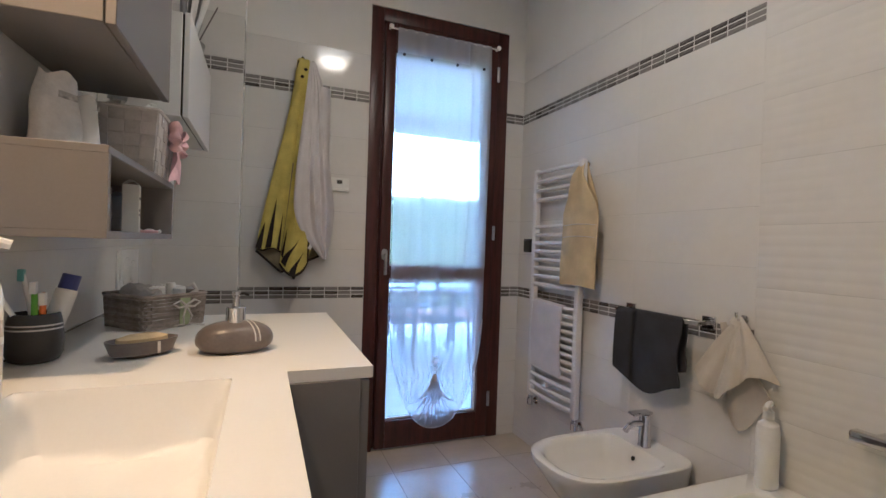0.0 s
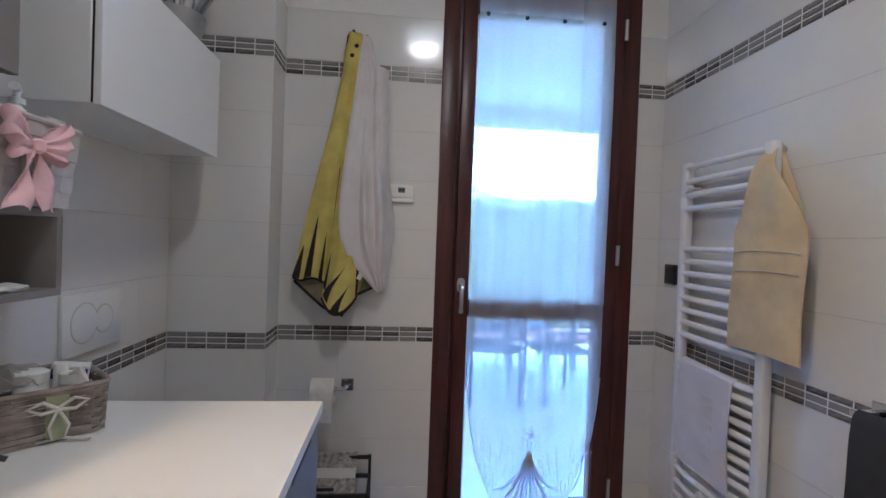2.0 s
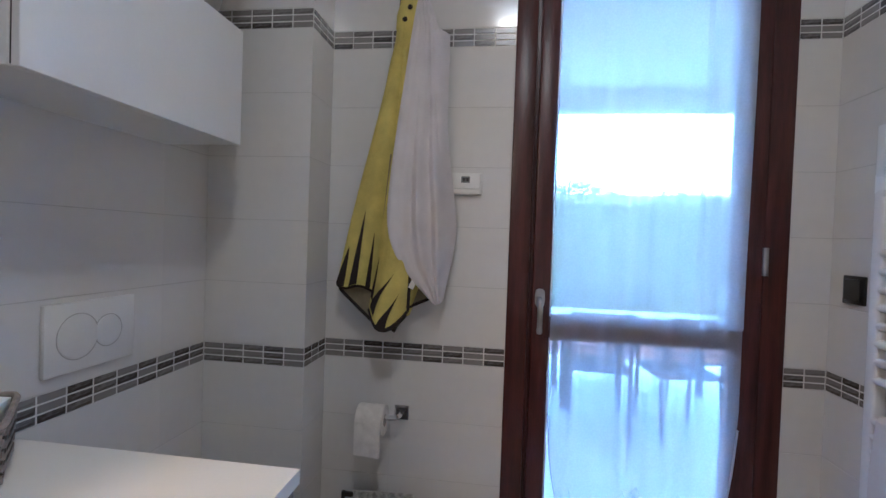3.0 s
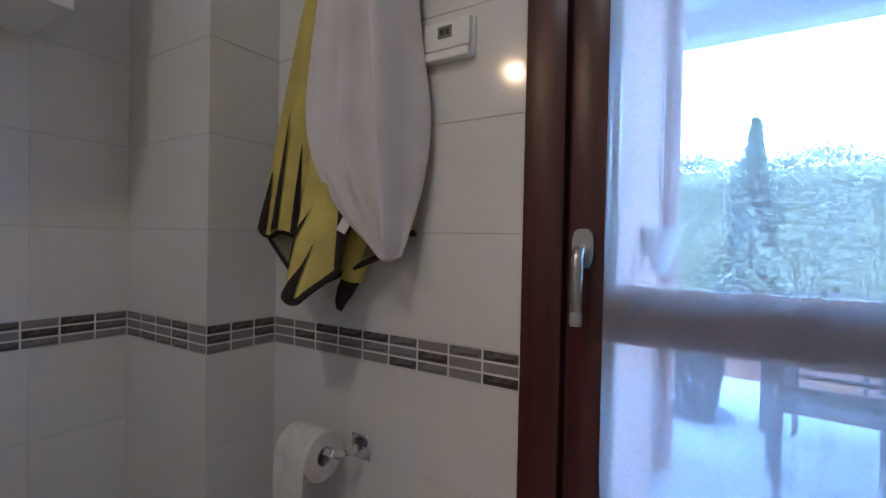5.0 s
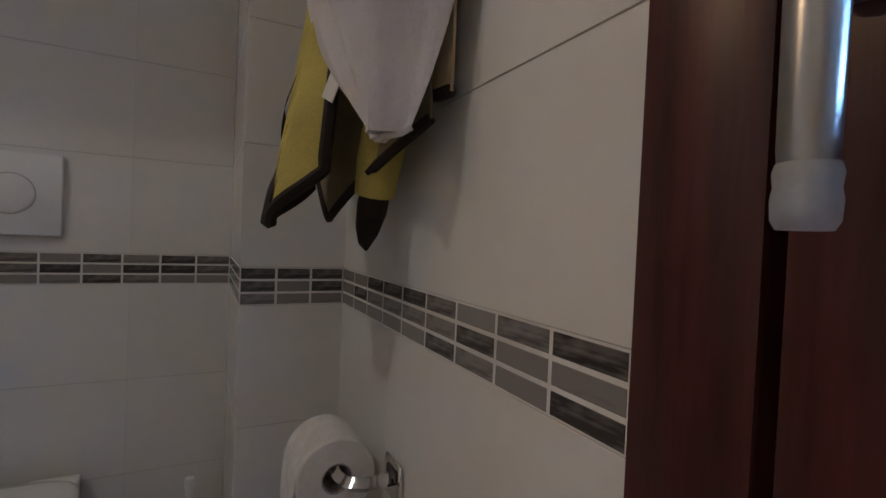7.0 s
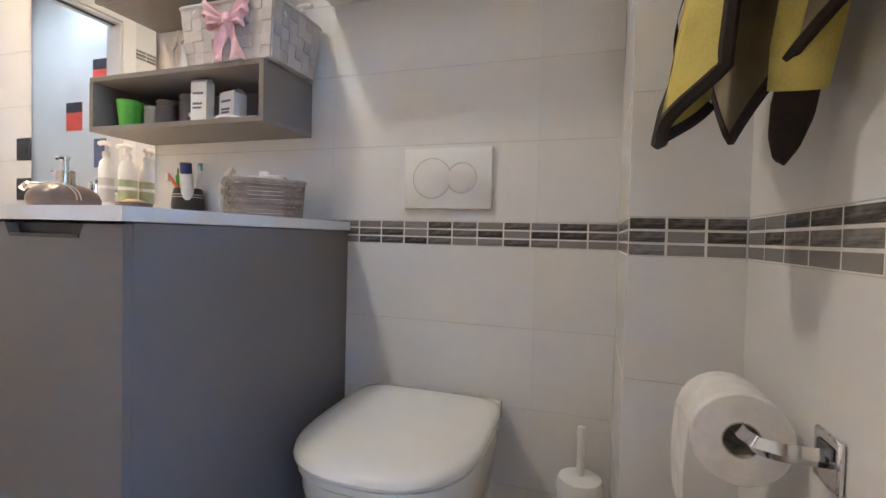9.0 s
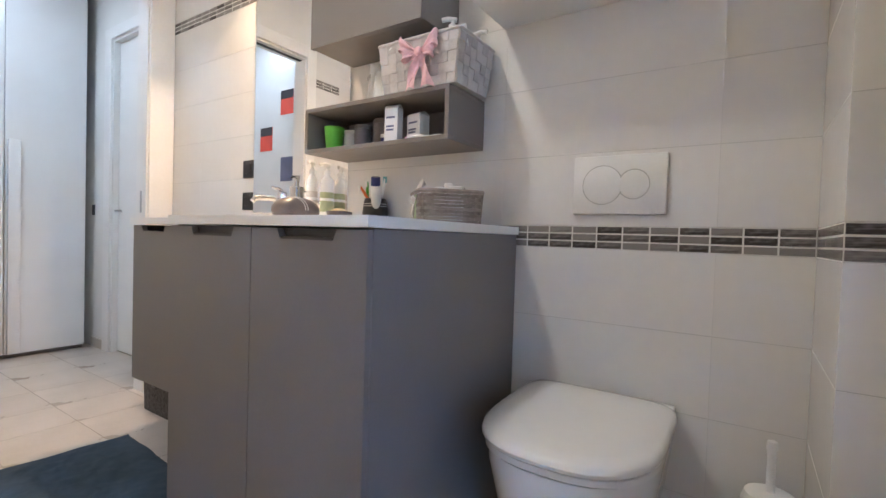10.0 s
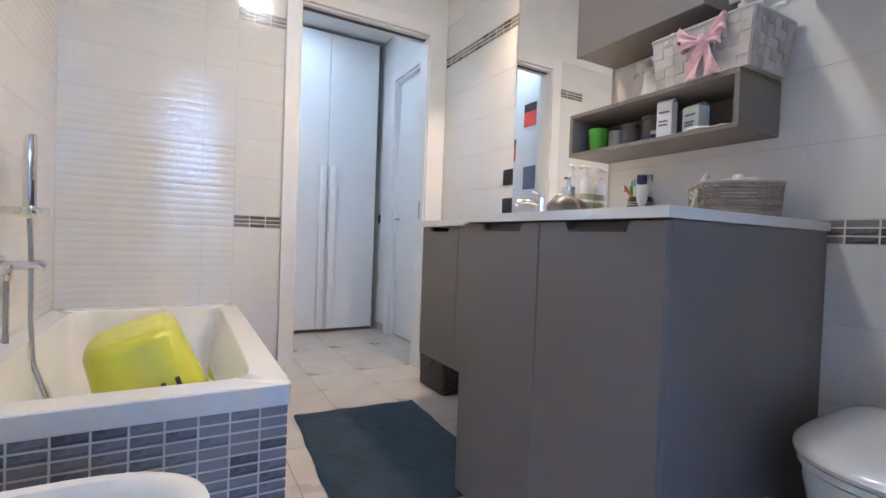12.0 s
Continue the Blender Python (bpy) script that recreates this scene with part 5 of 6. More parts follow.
part("pump_head", tube([(-0.02, 0, 0.242), (0.012, 0, 0.244), (0.036, 0, 0.236)], 0.008, 8), PLASTIC, lb)
for k in range(5):
    part("print_bar", box(-0.022, 0.008 + 0.004 * (k % 3), -0.0264, -0.0246, 0.15 - 0.018 * k, 0.155 - 0.018 * k), BLUE_PRINT, lb, "bar of unreadable print")

mx = thing("bath_mixer", pose(WX1, 0.40, 0.735), "chrome wall-mounted bath mixer with two hoses", "tap")
part("rosette", lathe([(0.032, 0), (0.03, 0.008), (0, 0.009)], 20), CHROME, mx, m=pose(-0.0005, 0, 0, 0, -90, 0))
part("body", tube([(-0.005, 0, 0), (-0.06, 0, 0), (-0.10, 0, 0.004), (-0.118, 0, -0.006)], 0.0155, 14), CHROME, mx)
part("outlet", lathe([(0.014, -0.05), (0.017, -0.045), (0.017, -0.01), (0.012, 0.0)], 16, -0.018, 0.0), CHROME, mx)
part("hose", tube([(-0.02, 0, -0.045), (-0.022, 0.015, -0.2), (-0.03, 0.03, -0.34), (-0.10, 0.06, -0.62)], 0.0085, 10), STEEL, mx, "ribbed steel hose")
part("hose", tube([(-0.074, -0.0, 0.155), (-0.08, 0.0, 0.02), (-0.085, 0.02, -0.18), (-0.10, 0.05, -0.32), (-0.17, 0.1, -0.5), (-0.2, 0.2, -0.61)], 0.0075, 10), STEEL, mx, "ribbed steel hose")
hs = thing("hand_shower", pose(WX1, 0.40, 0.915), "slim chrome hand shower in its wall holder", "hand shower")
part("holder_arm", tube([(-0.0005, 0, 0), (-0.125, 0, 0)], 0.0125, 14), CHROME, hs)
part("holder_ring", lathe([(0.02, -0.014), (0.023, -0.01), (0.023, 0.012), (0.02, 0.016)], 18, -0.073, 0), CHROME, hs)
part("stick", lathe([(0.008, -0.02), (0.018, 0.0), (0.018, 0.245), (0.016, 0.252), (0, 0.253)], 18, -0.073, 0), CHROME, hs)
sb = thing("bar_tap", on_right(0.737, 0.74), "chrome bar tap on the ribbed tiles beside the tub", "tap")
part("bar", box(-0.13, 0.13, -0.085, -0.05, -0.016, 0.016, 0.008, 3), CHROME, sb)
for x in (-0.08, 0.08):
    part("post", tube([(x, -0.0005, 0), (x, -0.055, 0)], 0.013, 12), CHROME, sb)

cr = thing("laundry_basket", pose(1.405, 0.51, 0.395, 0, 19, 4) @ Matrix.Scale(1.17, 4) @ pose(0, 0, 0, 180), "lime green plastic laundry basket upside down in the tub", "laundry basket")
lp = [superloop(0, 0, rx, ry, z, 3.6, 48) for rx, ry, z in ((0.088, 0.135, -0.118), (0.102, 0.150, -0.115), (0.113, 0.162, -0.106), (0.120, 0.17, -0.09), (0.142, 0.195, 0.15), (0.152, 0.205, 0.152), (0.152, 0.205, 0.178), (0.148, 0.2, 0.178), (0.136, 0.188, 0.145), (0.112, 0.162, -0.09), (0.05, 0.07, -0.105))]
part("shell", rings(lp), LIME, cr)
part("worn_base", rings([superloop(0, 0, rx, ry, z, 3.6, 32) for rx, ry, z in ((0.084, 0.13, -0.1175), (0.076, 0.12, -0.1205))]), LIME_WORN, cr, "scuffed paler base")
for s in (-1, 1):
    for k in range(5):
        x = -0.07 + 0.035 * k
        part("slot", box(x - 0.006, x + 0.006, s * 0.178 - 0.006, s * 0.178 + 0.006, 0.02, 0.07, 0.002), RECESS_DARK, cr, "dark slot in the side")
part("handle", box(-0.158, -0.148, -0.05, 0.05, 0.09, 0.176, 0.004), LIME, cr)

mt_ = thing("bath_mat", pose(0.54, 0.635, 0, 0, 0, -3.4), "dark blue deep-pile bath mat on the floor tiles", "bath mat")


def mat_point(u, v):
    x, y = (u - 0.5) * 0.61, (v - 0.5) * 0.92
    edge = min(1.0, 14 * min(u, 1 - u), 14 * min(v, 1 - v))
    return (x + 0.004 * math.sin(21 * v), y + 0.004 * math.sin(17 * u), 0.004 + 0.013 * edge ** 0.5 + 0.0035 * edge * noise.noise((x * 26, y * 26, 0.3)) + 0.002 * edge * noise.noise((x * 90, y * 90, 2)))


part("fabric", sheet(mat_point, 90, 110), MAT_PILE, mt_)
part("backing", rings([superloop(0, 0, 0.303, 0.458, z, 30, 40) for z in (0.0005, 0.005)]), FABRIC_BOX, mt_)

# ---- lamps ----
cl = thing("ceiling_lamp", pose(0.79, 1.22, TOP), "round lit opal glass ceiling lamp", "lamp")
part("base", lathe([(0.13, -0.0005), (0.13, -0.02), (0.10, -0.025), (0, -0.025)], 36), WHITE_PAINT, cl)
part("shade", lathe([(0.12, -0.026), (0.14, -0.04), (0.142, -0.06), (0.12, -0.085), (0.07, -0.098), (0, -0.101)], 36), LAMP_GLOW, cl)
for x, y in ((0.49, -1.25), (1.0, -0.95)):
    sp = thing("ceiling_spot", pose(x, y, 2.68), "small round lit ceiling spot in the hall", "lamp", "hall spots")
    part("ring", lathe([(0.036, -0.0005), (0.046, -0.002), (0.044, -0.008), (0.036, -0.009)], 28, cap=False), STEEL, sp)
    part("bulb", lathe([(0, -0.004), (0.036, -0.004), (0.036, -0.0005)], 28), SPOT_GLOW, sp)

# ---- doorway to the hall ----
cs = thing("door_entrance", pose(0, 0, 0), "white painted door casing of the open doorway", "door", kind="structure")
for y0, y1 in ((WY0 - 0.004, WY0 + 0.014), (-0.466, -0.449)):
    part("casing", box(0.735, 0.818, y0, y1, 0, 2.283, 0.003), WHITE_PAINT, cs)
    part("casing", box(-0.212, -0.085, y0, y1, 0, 2.283, 0.003), WHITE_PAINT, cs)
    part("casing", box(-0.085, 0.735, y0, y1, 2.20, 2.283, 0.003), WHITE_PAINT, cs)
part("jamb", box(0.728, 0.741, -0.449, WY0 - 0.005, 0, 2.20), WHITE_PAINT, cs)
part("jamb", box(-0.091, -0.078, -0.449, WY0 - 0.005, 0, 2.20), WHITE_PAINT, cs)
part("head", box(-0.078, 0.728, -0.449, WY0 - 0.005, 2.188, 2.201), WHITE_PAINT, cs)
part("track_slot", box(-0.078, 0.728, -0.405, -0.375, 2.184, 2.1875), RECESS_DARK, cs, "dark sliding track")
part("latch_plate", box(-0.0785, -0.0765, -0.40, -0.38, 1.0, 1.12), STEEL, cs, "brass-coloured latch plate")

# ---- hall ----
boxes("hall_wall_side", [(-0.45, -0.33, -2.4, -1.43, 0, 2.70), (-0.45, -0.33, -0.70, -0.45, 0, 2.70), (-0.45, -0.33, -1.43, -0.70, 2.26, 2.70)], PLASTER, "white painted hall wall with a door", "wall")
boxes("hall_wall_end", [(-0.45, 1.17, -2.42, -2.32, 0, 2.70)], PLASTER, "white hall wall behind the wardrobe", "wall")
boxes("hall_wall_far", [(1.05, 1.17, -2.32, -0.45, 0, 2.70)], PLASTER, "white hall wall with small prints", "wall")
boxes("hall_ceiling", [(-0.45, 1.17, -2.42, -0.45, 2.681, 2.78)], PLASTER, "white hall ceiling", "ceiling")
boxes("hall_baseboard", [(-0.33, -0.318, -1.74, -1.53, 0, 0.07), (-0.33, -0.318, -0.62, -0.466, 0, 0.07), (1.038, 1.05, -1.69, -0.466, 0, 0.07)], FLOOR_TILE, "low beige baseboard", "baseboard")
hd_ = thing("door_hall", pose(0, 0, 0), "closed white hall door in a white casing", "door", kind="structure")
part("leaf", box(-0.41, -0.37, -1.425, -0.705, 0.008, 2.25, 0.003), WHITE_LACQUER, hd_)
# Block added behind the leaf so that no outside light leaks under it.
part("threshold", box(-0.45, -0.412, -1.428, -0.702, 0.0005, 0.05), RECESS_DARK, hd_, "dark strip added to stop light under the leaf")
part("handle", tube([(-0.37, -1.37, 1.03), (-0.33, -1.37, 1.03), (-0.325, -1.35, 1.03), (-0.325, -1.27, 1.03)], 0.008, 10), STEEL, hd_)
for y0, y1, z0, z1 in ((-1.53, -1.43, 0, 2.34), (-0.70, -0.60, 0, 2.34), (-1.43, -0.70, 2.26, 2.34)):
    part("casing", box(-0.3299, -0.312, y0, y1, z0, z1, 0.003), WHITE_PAINT, hd_)
for y0, y1, z0, z1 in ((-1.43, -1.415, 0, 2.26), (-0.715, -0.70, 0, 2.26), (-1.415, -0.715, 2.245, 2.26)):
    part("jamb", box(-0.369, -0.33, y0, y1, z0, z1), WHITE_PAINT, hd_)
ward = thing("wardrobe", pose(0, 0, 0), "tall white wardrobe with long upright grips in the hall", "wardrobe")
part("body", box(-0.262, 1.03, -2.30, -1.725, 0.04, 2.645), WHITE_LACQUER, ward)
part("plinth", box(-0.262, 1.03, -2.28, -1.735, 0.0005, 0.04), GREY_LIGHT, ward)
for x0, x1, g in ((-0.262, 0.188, 0.145), (0.192, 0.61, 0.235), (0.614, 1.03, 0.98)):
    d = part("door", box(x0, x1, -1.722, -1.70, 0.03, 2.648, 0.002), WHITE_LACQUER, ward)
    part("grip", box(g - 0.032, g + 0.032, -1.70, -1.668, 0.035, 1.48, 0.006, 2), WHITE_LACQUER, d, "long raised grip")
hsw = thing("light_switch", pose(-0.33, -1.735, 1.04, 0, 0, 90), "black switch plate on the hall wall", "switch")
part("plate", box(-0.02, 0.02, -0.009, -0.0005, -0.04, 0.04, 0.003), BLACK, hsw)
part("rocker", box(-0.01, 0.01, -0.012, -0.009, -0.02, 0.02, 0.001), BLACK, hsw)
for y, z, mat, top, lb_ in ((-0.955, 2.045, RED_PRINT, DARK_PRINT, "red and black print on the hall wall"), (-1.235, 1.745, RED_PRINT, DARK_PRINT, "red and black print on the hall wall"), (-0.94, 1.465, BLUE_PRINT, BLUE_PRINT, "slate blue print on the hall wall")):
    ps = thing("print", pose(1.05, y, z), lb_, "print", "prints in the hall")
    part("paper", box(-0.003, -0.0005, -0.085, 0.085, -0.105, 0.105), mat, ps)
    part("top_band", box(-0.0036, -0.003, -0.085, 0.085, 0.03, 0.105), top, ps)

# ---- porch and garden ----
boxes("ground", [(-400, 400, 7.2, 900, -0.35, -0.20)], GRASS, "mown lawn beyond the porch", "ground")
boxes("porch_floor", [(-4.0, 9.0, 3.05, 7.2, -0.25, -0.034)], PORCH_TILE, "pale porch floor tiles", "floor")
boxes("porch_ceiling", [(-4.0, 9.0, 3.05, 6.0, 2.86, 3.0)], PORCH_PAINT, "white painted porch ceiling", "ceiling")
boxes("porch_beam", [(-4.0, 9.0, 5.8, 6.0, 2.66, 2.86)], PORCH_PAINT, "white painted porch beam", "beam")
boxes("porch_wall", [(-4.0, -0.40, 3.05, 3.3, 0, 3.02), (2.0, 9.0, 3.0, 3.3, 0, 3.02)], PINK_WALL, "pink rendered house wall", "wall")
boxes("porch_side_wall", [(0.54, 0.76, 3.06, 5.05, -0.04, 2.858)], PINK_WALL, "pink rendered porch side wall", "wall")
boxes("house_plinth", [(-4.0, 9.0, 2.9, 3.05, -0.25, 0.0)], BRICK, "terracotta threshold strip", "plinth")
boxes("porch_kerb", [(-4.0, 9.0, 7.0, 7.25, -0.2, 0.16)], BRICK, "low terracotta wall along the porch", "low wall")
wl = thing("wall_lamp", pose(0.76, 4.22, 1.17), "white half-cone porch wall lamp", "lamp")
part("shade", lathe([(0.03, -0.12), (0.09, 0.06), (0.085, 0.06), (0.026, -0.115)], 20, 0.07, 0), PORCH_PAINT, wl)
part("mount", box(0.0005, 0.05, -0.03, 0.03, -0.06, 0.02, 0.004), PORCH_PAINT, wl)
dp = thing("downpipe", pose(0.76, 4.72, 0), "painted downpipe on the pink porch wall", "pipe")
part("pipe", tube([(0.05, 0, -0.033), (0.05, 0, 2.85)], 0.04, 14), PINK_WALL, dp)
for z in (0.6, 2.2):
    part("clip", lathe([(0.044, z), (0.044, z + 0.03)], 16, 0.05, 0), STEEL, dp)


def leaf_cloud(n, place, size, seed, mat, name, parent, label=""):
    """Many small folded leaves, each two triangles, in one mesh."""
    rnd = random.Random(seed)
    verts, faces = [], []
    for _ in range(n):
        c, s = place(rnd), size * rnd.uniform(0.6, 1.4)
        a = Vector((rnd.gauss(0, 1), rnd.gauss(0, 1), rnd.gauss(0, 1))).normalized()
        b = a.cross(Vector((rnd.gauss(0, 1), rnd.gauss(0, 1), rnd.gauss(0, 1)))).normalized()
        k = len(verts)
        verts += [c - a * s, c + b * s * 0.45, c + a * s, c - b * s * 0.45 + a.cross(b) * s * 0.2]
        faces += [(k, k + 1, k + 2), (k, k + 2, k + 3)]
    me = bpy.data.meshes.new(name)
    me.from_pydata([tuple(v) for v in verts], [], faces)
    me.materials.append(mat)
    ob = new(name, me)
    if parent:
        ob.parent = parent
    return tagged(ob, label)


hg = thing("hedge", pose(0, 0, 0), "tall clipped evergreen hedge along the garden", "hedge", kind="stuff")
part("inner_mass", box(-9, 13, 9.5, 10.2, -0.2, 2.24, 0.2), LEAF, hg)


def hedge_place(r):
    x, k = r.uniform(-9, 13), r.random()
    top = 2.25 + 0.10 * math.sin(x * 1.3) + 0.08 * math.sin(x * 3.7)
    return Vector((x, 9.35 - 0.12 * abs(math.sin(x * 2.1)) + abs(r.gauss(0, 0.12)), r.uniform(-0.2, top))) if k < 0.75 else Vector((x, r.uniform(9.25, 10.3), top + r.gauss(0, 0.07)))


leaf_cloud(140000, hedge_place, 0.024, 11, LEAF, "leaves", hg)
pl = thing("planter", pose(0.88, 5.78, -0.03), "tapered dark planter on the porch floor", "planter")
part("planter_wall", rings([superloop(0, 0, r, r, z, 8, 32) for r, z in ((0.14, 0.0), (0.20, 0.50), (0.21, 0.5), (0.21, 0.54), (0.19, 0.54), (0.18, 0.46))]), RATTAN, pl)
part("soil", lathe([(0.0, 0.48), (0.19, 0.47)], 24, cap=False), BARK, pl)
part("saucer", lathe([(0.24, 0.0), (0.25, 0.012), (0.235, 0.016), (0.0, 0.016)], 28), RATTAN, pl)
cf = thing("conifer", Matrix.Translation((1.26, 8.55, -0.2)) @ Matrix.Scale(1.62, 4), "tall pointed conifer in front of the hedge", "tree")
part("trunk", tube([(0, 0, -0.02), (0.01, 0, 0.5), (0, 0.01, 1.1), (0, 0, 1.55)], 0.022, 8, taper=[1.2, 1, 0.6, 0.2]), BARK, cf)
rc = random.Random(9)
for k in range(26):
    a, z = rc.uniform(0, 6.28), rc.uniform(0.05, 1.3)
    ln = 0.36 * (1 - z / 1.6)
    part("limb", tube([(0, 0, z), (ln * 0.5 * math.cos(a), ln * 0.5 * math.sin(a), z + 0.07), (ln * math.cos(a), ln * math.sin(a), z + 0.18)], 0.006, 5, taper=[1, 0.7, 0.3]), BARK, cf)


def conifer_place(r):
    z = 1.75 * r.random() ** 1.25
    rad = (0.42 * (1 - z / 1.78) ** 0.8) * (0.85 + 0.22 * math.sin(9 * z + 3))
    a, q = r.uniform(0, 6.283), r.random() ** 0.5
    rad *= 0.85 + 0.25 * math.sin(3 * a + 8 * z)
    return Vector((rad * q * math.cos(a), rad * q * math.sin(a), 0.02 + z))


leaf_cloud(9000, conifer_place, 0.028, 5, LEAF_BLUE, "crown", cf)

table = thing("garden_table", pose(1.95, 5.35, -0.03), "white-topped garden table on the porch", "table")
part("tabletop", box(-0.75, 0.75, -0.42, 0.42, 0.71, 0.745, 0.005), PORCH_PAINT, table)
part("apron", box(-0.70, 0.70, -0.38, 0.38, 0.67, 0.708), RATTAN, table)
for x in (-0.66, 0.66):
    for y in (-0.34, 0.34):
        part("leg", box(x - 0.025, x + 0.025, y - 0.04, y + 0.04, 0, 0.67, 0.004), RATTAN, table)
chair = thing("garden_chair", pose(1.52, 4.84, -0.03, 0, 0, -4), "dark woven garden chair drawn up to the table", "chair", "garden chairs")
part("seat", box(-0.23, 0.23, -0.22, 0.24, 0.43, 0.455, 0.008, 2), RATTAN, chair)
for k in range(6):
    z = 0.56 + 0.062 * k
    part("back_slat", tube([(-0.21, -0.22 - 0.09 * (z - 0.5) / 0.4, z), (0, -0.24 - 0.09 * (z - 0.5) / 0.4, z), (0.21, -0.22 - 0.09 * (z - 0.5) / 0.4, z)], 0.011, 6), RATTAN, chair)
for x in (-0.21, 0.21):
    part("leg", tube([(x, 0.22, 0.42), (x, 0.24, 0)], 0.017, 8), RATTAN, chair)
    part("leg", tube([(x, -0.29, 0.88), (x, -0.21, 0.44), (x, -0.26, 0)], 0.017, 8), RATTAN, chair)
    part("arm", tube([(x * 1.1, -0.25, 0.66), (x * 1.15, 0.16, 0.66), (x, 0.23, 0.44)], 0.016, 8), RATTAN, chair)
copy_thing(chair, pose(2.10, 4.80, -0.03, 0, 0, 6))
copy_thing(chair, pose(1.66, 5.92, -0.03, 0, 0, 180))
copy_thing(chair, pose(2.15, 5.95, -0.03, 0, 0, 174))

# ---- tiles: pieces on the walls and floors ----
def tile_mesh(w, h, mat, thick=0.0013, bevel=0.0006, cache={}):
    key = (round(w, 3), round(h, 3), mat.name)
    if key not in cache:
        bm = bmesh.new()
        front, back, side = [], [], 0.0001 if w > 0.1 else bevel
        for x, z in ((0, 0), (w, 0), (w, h), (0, h)):
            back.append(bm.verts.new((x, thick, z)))
        edge = [bm.verts.new((x, bevel, z)) for x, z in ((0, 0), (w, 0), (w, h), (0, h))]
        front = [bm.verts.new((x, 0, z)) for x, z in ((side, bevel), (w - side, bevel), (w - side, h - bevel), (side, h - bevel))]
        for a, b in ((back, edge), (edge, front)):
            for i in range(4):
                j = (i + 1) % 4
                bm.faces.new((a[i], a[j], b[j], b[i]))
        bm.faces.new(front)
        cache[key] = mesh_of("tile", bm, mat, smooth=False)
    return cache[key]


def ribbed_mesh(w, h, ribs=6, cache={}):
    key = (round(w, 3), round(h, 3))
    if key not in cache:
        bm, n = bmesh.new(), ribs * 6
        rows = []
        for k in range(n + 1):
            z = h * k / n
            y = -0.0002 + 0.0009 * (1 - abs(math.sin(math.pi * ribs * k / n)) ** 0.6)
            rows.append([bm.verts.new((0, y, z)), bm.verts.new((w, y, z))])
        for a, b in zip(rows, rows[1:]):
            bm.faces.new((a[0], a[1], b[1], b[0]))
        bl, br = [bm.verts.new((x, 0.0013, 0)) for x in (0, w)], [bm.verts.new((x, 0.0013, h)) for x in (0, w)]
        bm.faces.new((bl[0], bl[1], rows[0][1], rows[0][0]))
        bm.faces.new((rows[-1][0], rows[-1][1], br[1], br[0]))
        bm.faces.new([bl[0]] + [r[0] for r in rows] + [br[0]])
        bm.faces.new([bl[1]] + [r[1] for r in rows] + [br[1]])
        cache[key] = mesh_of("ribbed_tile", bm, RIBBED)
    return cache[key]


def piece(name, me, parent, m):
    ob = new(name, me)
    ob.parent = parent
    ob.matrix_basis = m
    return ob


BAND_LO, BAND_HI, C5 = 0.896, 2.010, 0.2096
COURSES = [(0.0, 0.056)] + [(0.056 + 0.21 * k, 0.266 + 0.21 * k) for k in range(4)] + [(0.962 + C5 * k, 0.962 + C5 * (k + 1)) for k in range(5)] + [(2.075, 2.285)]


def tiled(wall, at, length, start=0.0, width=0.6, ribbed=False, z_from=0.0, bands=True, top=2.285):
    """Lays tiles and mosaic bands on a wall; at(u, z) is the pose of a piece whose lower corner lies u along it."""
    j = 0.0012
    rows = COURSES if bands else [(0.056 + 0.21 * k, 0.266 + 0.21 * k) for k in range(11)]
    for z0, z1 in rows:
        if z1 < z_from + 0.02 or z0 > top:
            continue
        z0 = max(z0, z_from)
        z1 = min(z1, top)
        u = -start
        while u < length - 0.003:
            a, b = max(u, 0.0), min(u + width, length)
            u += width
            if b - a > 0.006:
                me = ribbed_mesh(b - a - j, z1 - z0 - j) if ribbed else tile_mesh(b - a - 0.0002, z1 - z0 - j, TILE)
                piece("tile", me, wall, at(a + (j / 2 if ribbed else 0.0001), z0 + j / 2))
    if bands:
        for zb, hb in ((BAND_LO, 0.066), (BAND_HI, 0.065)):
            n = max(1, round(length / 0.0705))
            w, h = length / n, hb / 3
            backing = piece("mosaic_bed", tile_mesh(length - 0.0004, hb - 0.0002, GROUT, 0.0013, 0.0002), wall, at(0.0002, zb + 0.0001))
            backing.matrix_basis = backing.matrix_basis @ pose(0, 0.0007, 0)
            for i in range(n):
                for k in range(3):
                    piece("mosaic_tile", tile_mesh(w - 0.0042, h - 0.0042, MOSAIC), wall, at(i * w + 0.0021, zb + k * h + 0.0021))


tiled(wall_sink, lambda u, z: pose(WX0, WY0 + u, z, 0, 0, 90), 2.568 - WY0, start=0.3)
tiled(pilaster, lambda u, z: pose(WX0 + u, 2.568, z), 0.145 - WX0, start=0.2)
tiled(pilaster, lambda u, z: pose(0.145, 2.568 + u, z, 0, 0, 90), WY1 - 2.568, start=0.0)
tiled(wall_door, lambda u, z: pose(0.145 + u, WY1, z), 0.655, start=0.347)
tiled(wall_door, lambda u, z: pose(1.69 + u, WY1, z), WX1 - 1.69, start=0.1)
tiled(wall_right, lambda u, z: pose(WX1, WY1 - u, z, 0, 0, -90), WY1 - 1.185, start=0.2)
tiled(wall_right, lambda u, z: pose(WX1, 1.185 - u, z, 0, 0, -90), 1.185 - WY0, ribbed=True, z_from=0.44, bands=False)
tiled(wall_entrance, lambda u, z: pose(1.062 - u, WY0, z, 0, 0, 180), 1.062 - 0.818, width=0.6)
tiled(wall_entrance, lambda u, z: pose(WX1 - u, WY0, z, 0, 0, 180), WX1 - 1.062, ribbed=True, z_from=0.44, bands=False)


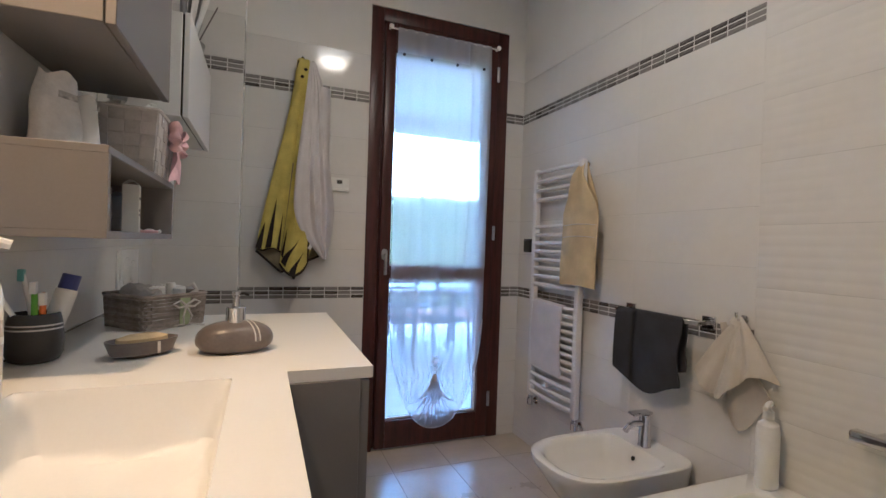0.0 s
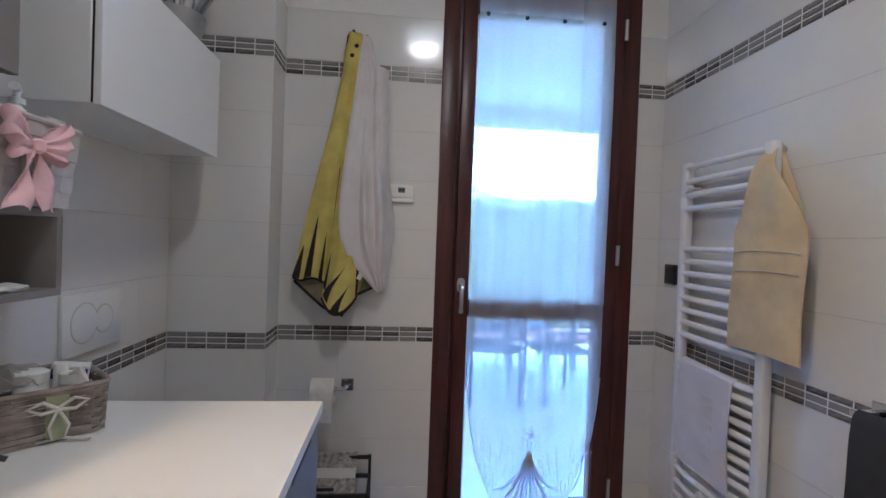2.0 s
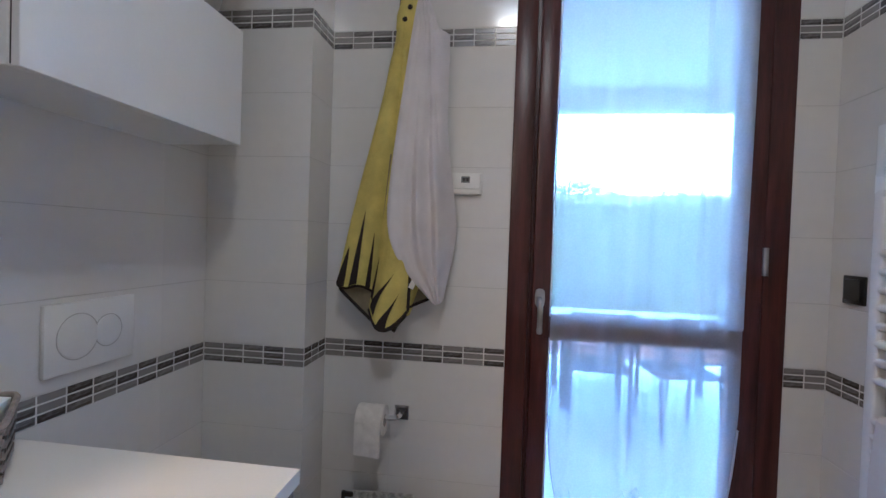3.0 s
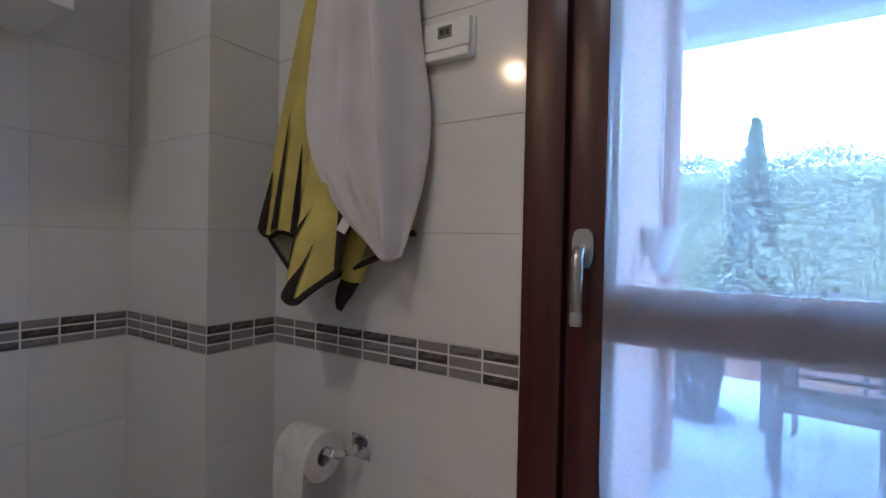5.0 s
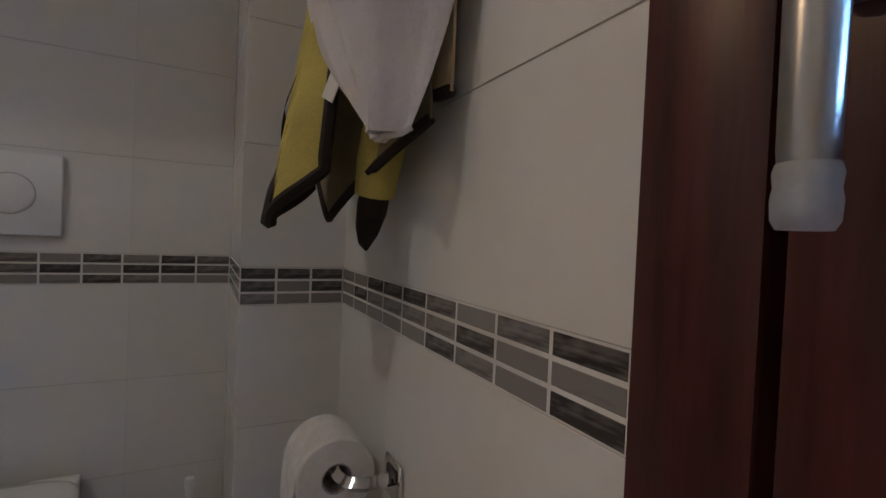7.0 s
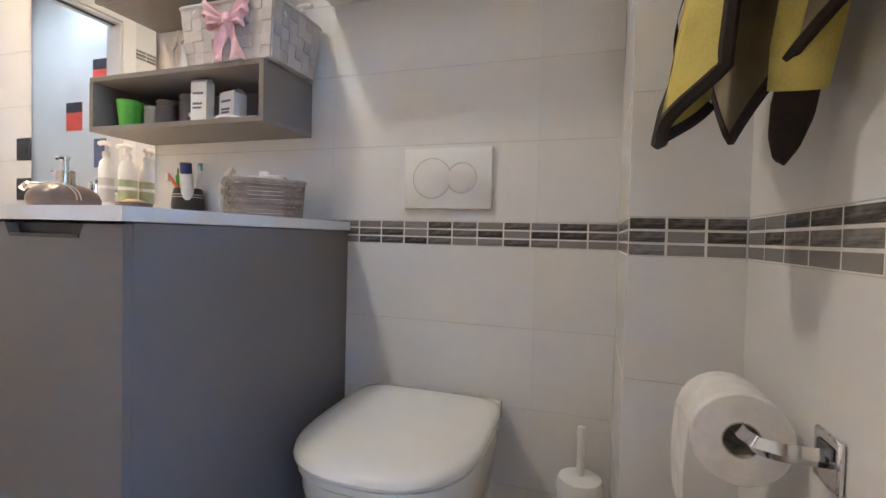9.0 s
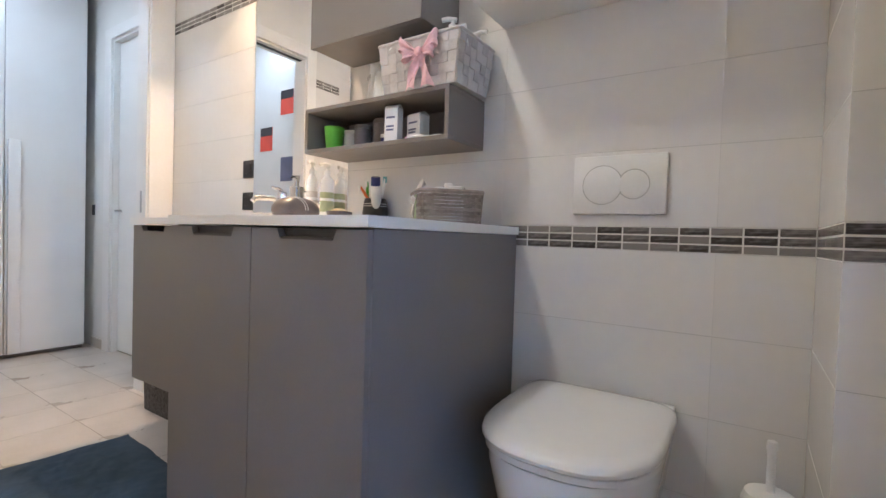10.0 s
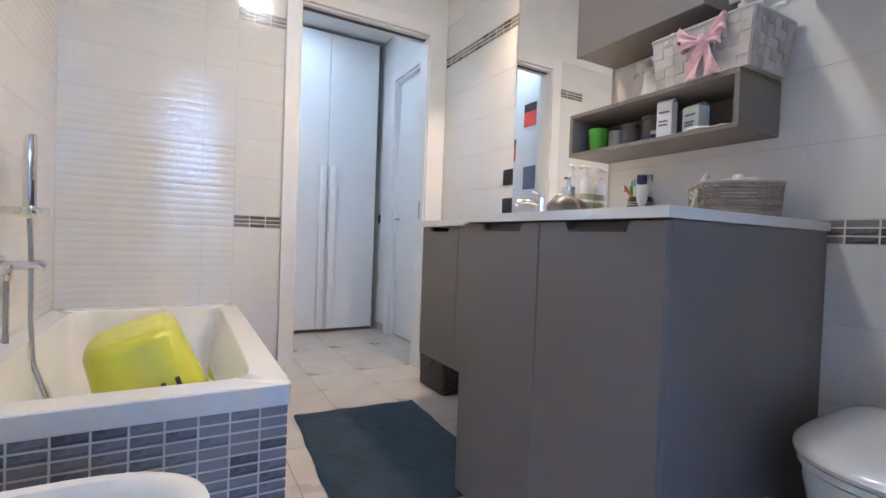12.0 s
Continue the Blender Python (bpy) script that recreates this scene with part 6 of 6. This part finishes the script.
def floor_tiles(parent, x0, x1, y0, y1, w, d, mat, z, off=0.0):
    nx, ny = math.ceil((x1 - x0) / w), math.ceil((y1 - y0) / d) + 1
    for i in range(nx):
        for k in range(ny):
            a, b = x0 + i * w, min(x0 + (i + 1) * w, x1)
            c, e = max(y0, y0 + (k - 1) * d + off), min(y1, y0 + k * d + off)
            if b - a > 0.01 and e - c > 0.01:
                me = tile_mesh(b - a - 0.004, e - c - 0.004, mat)
                piece("tile", me, parent, pose(a + 0.002, c + 0.002, z) @ Matrix(((1, 0, 0, 0), (0, 0, 1, 0), (0, -1, 0, 0), (0, 0, 0, 1))))


floor_tiles(floor, WX0 - 0.16, 2.0, -0.45, 2.90, 0.327, 0.654, FLOOR_TILE, 0.0, 0.3)
floor_tiles(hall_floor, WX0 - 0.16, 1.1, -2.4, -0.45, 0.327, 0.654, FLOOR_TILE, 0.0, 0.3)
pf = [o for o in scene.objects if o.name == "porch_floor"][0]
floor_tiles(pf, 0.72, 4.3, 3.05, 7.0, 0.45, 0.45, PORCH_TILE, -0.03)

# mosaic on the tub's apron
rows_n, h_ = 15, (TZ - 0.058) / 15
nx_ = 11
w_ = (TX1 - TX0 - 0.006) / nx_
for i in range(nx_):
    for k in range(rows_n):
        piece("mosaic_tile", tile_mesh(w_ - 0.005, h_ - 0.0055, MOSAIC_BLUE), apron, pose(TX1 - i * w_ - 0.002, TY1 - 0.0128, k * h_ + 0.002, 0, 0, 180))
ny_ = 10
for i in range(ny_):
    for k in range(rows_n):
        piece("mosaic_tile", tile_mesh(w_ - 0.005, h_ - 0.0055, MOSAIC_BLUE), apron, pose(TX0 + 0.0128, TY1 - 0.014 - i * w_, k * h_ + 0.002, 0, 0, -90))
side = bmesh.new()
for i in range(ny_, 21):
    for k in range(rows_n):
        y = TY1 - 0.014 - i * w_
        bm_box(side, TX0 + 0.0128, TX0 + 0.014, y - w_ + 0.004, y, k * h_ + 0.002, (k + 1) * h_ - 0.0022)
part("mosaic_rest", side, MOSAIC_BLUE, apron)["kind"] = "stuff"
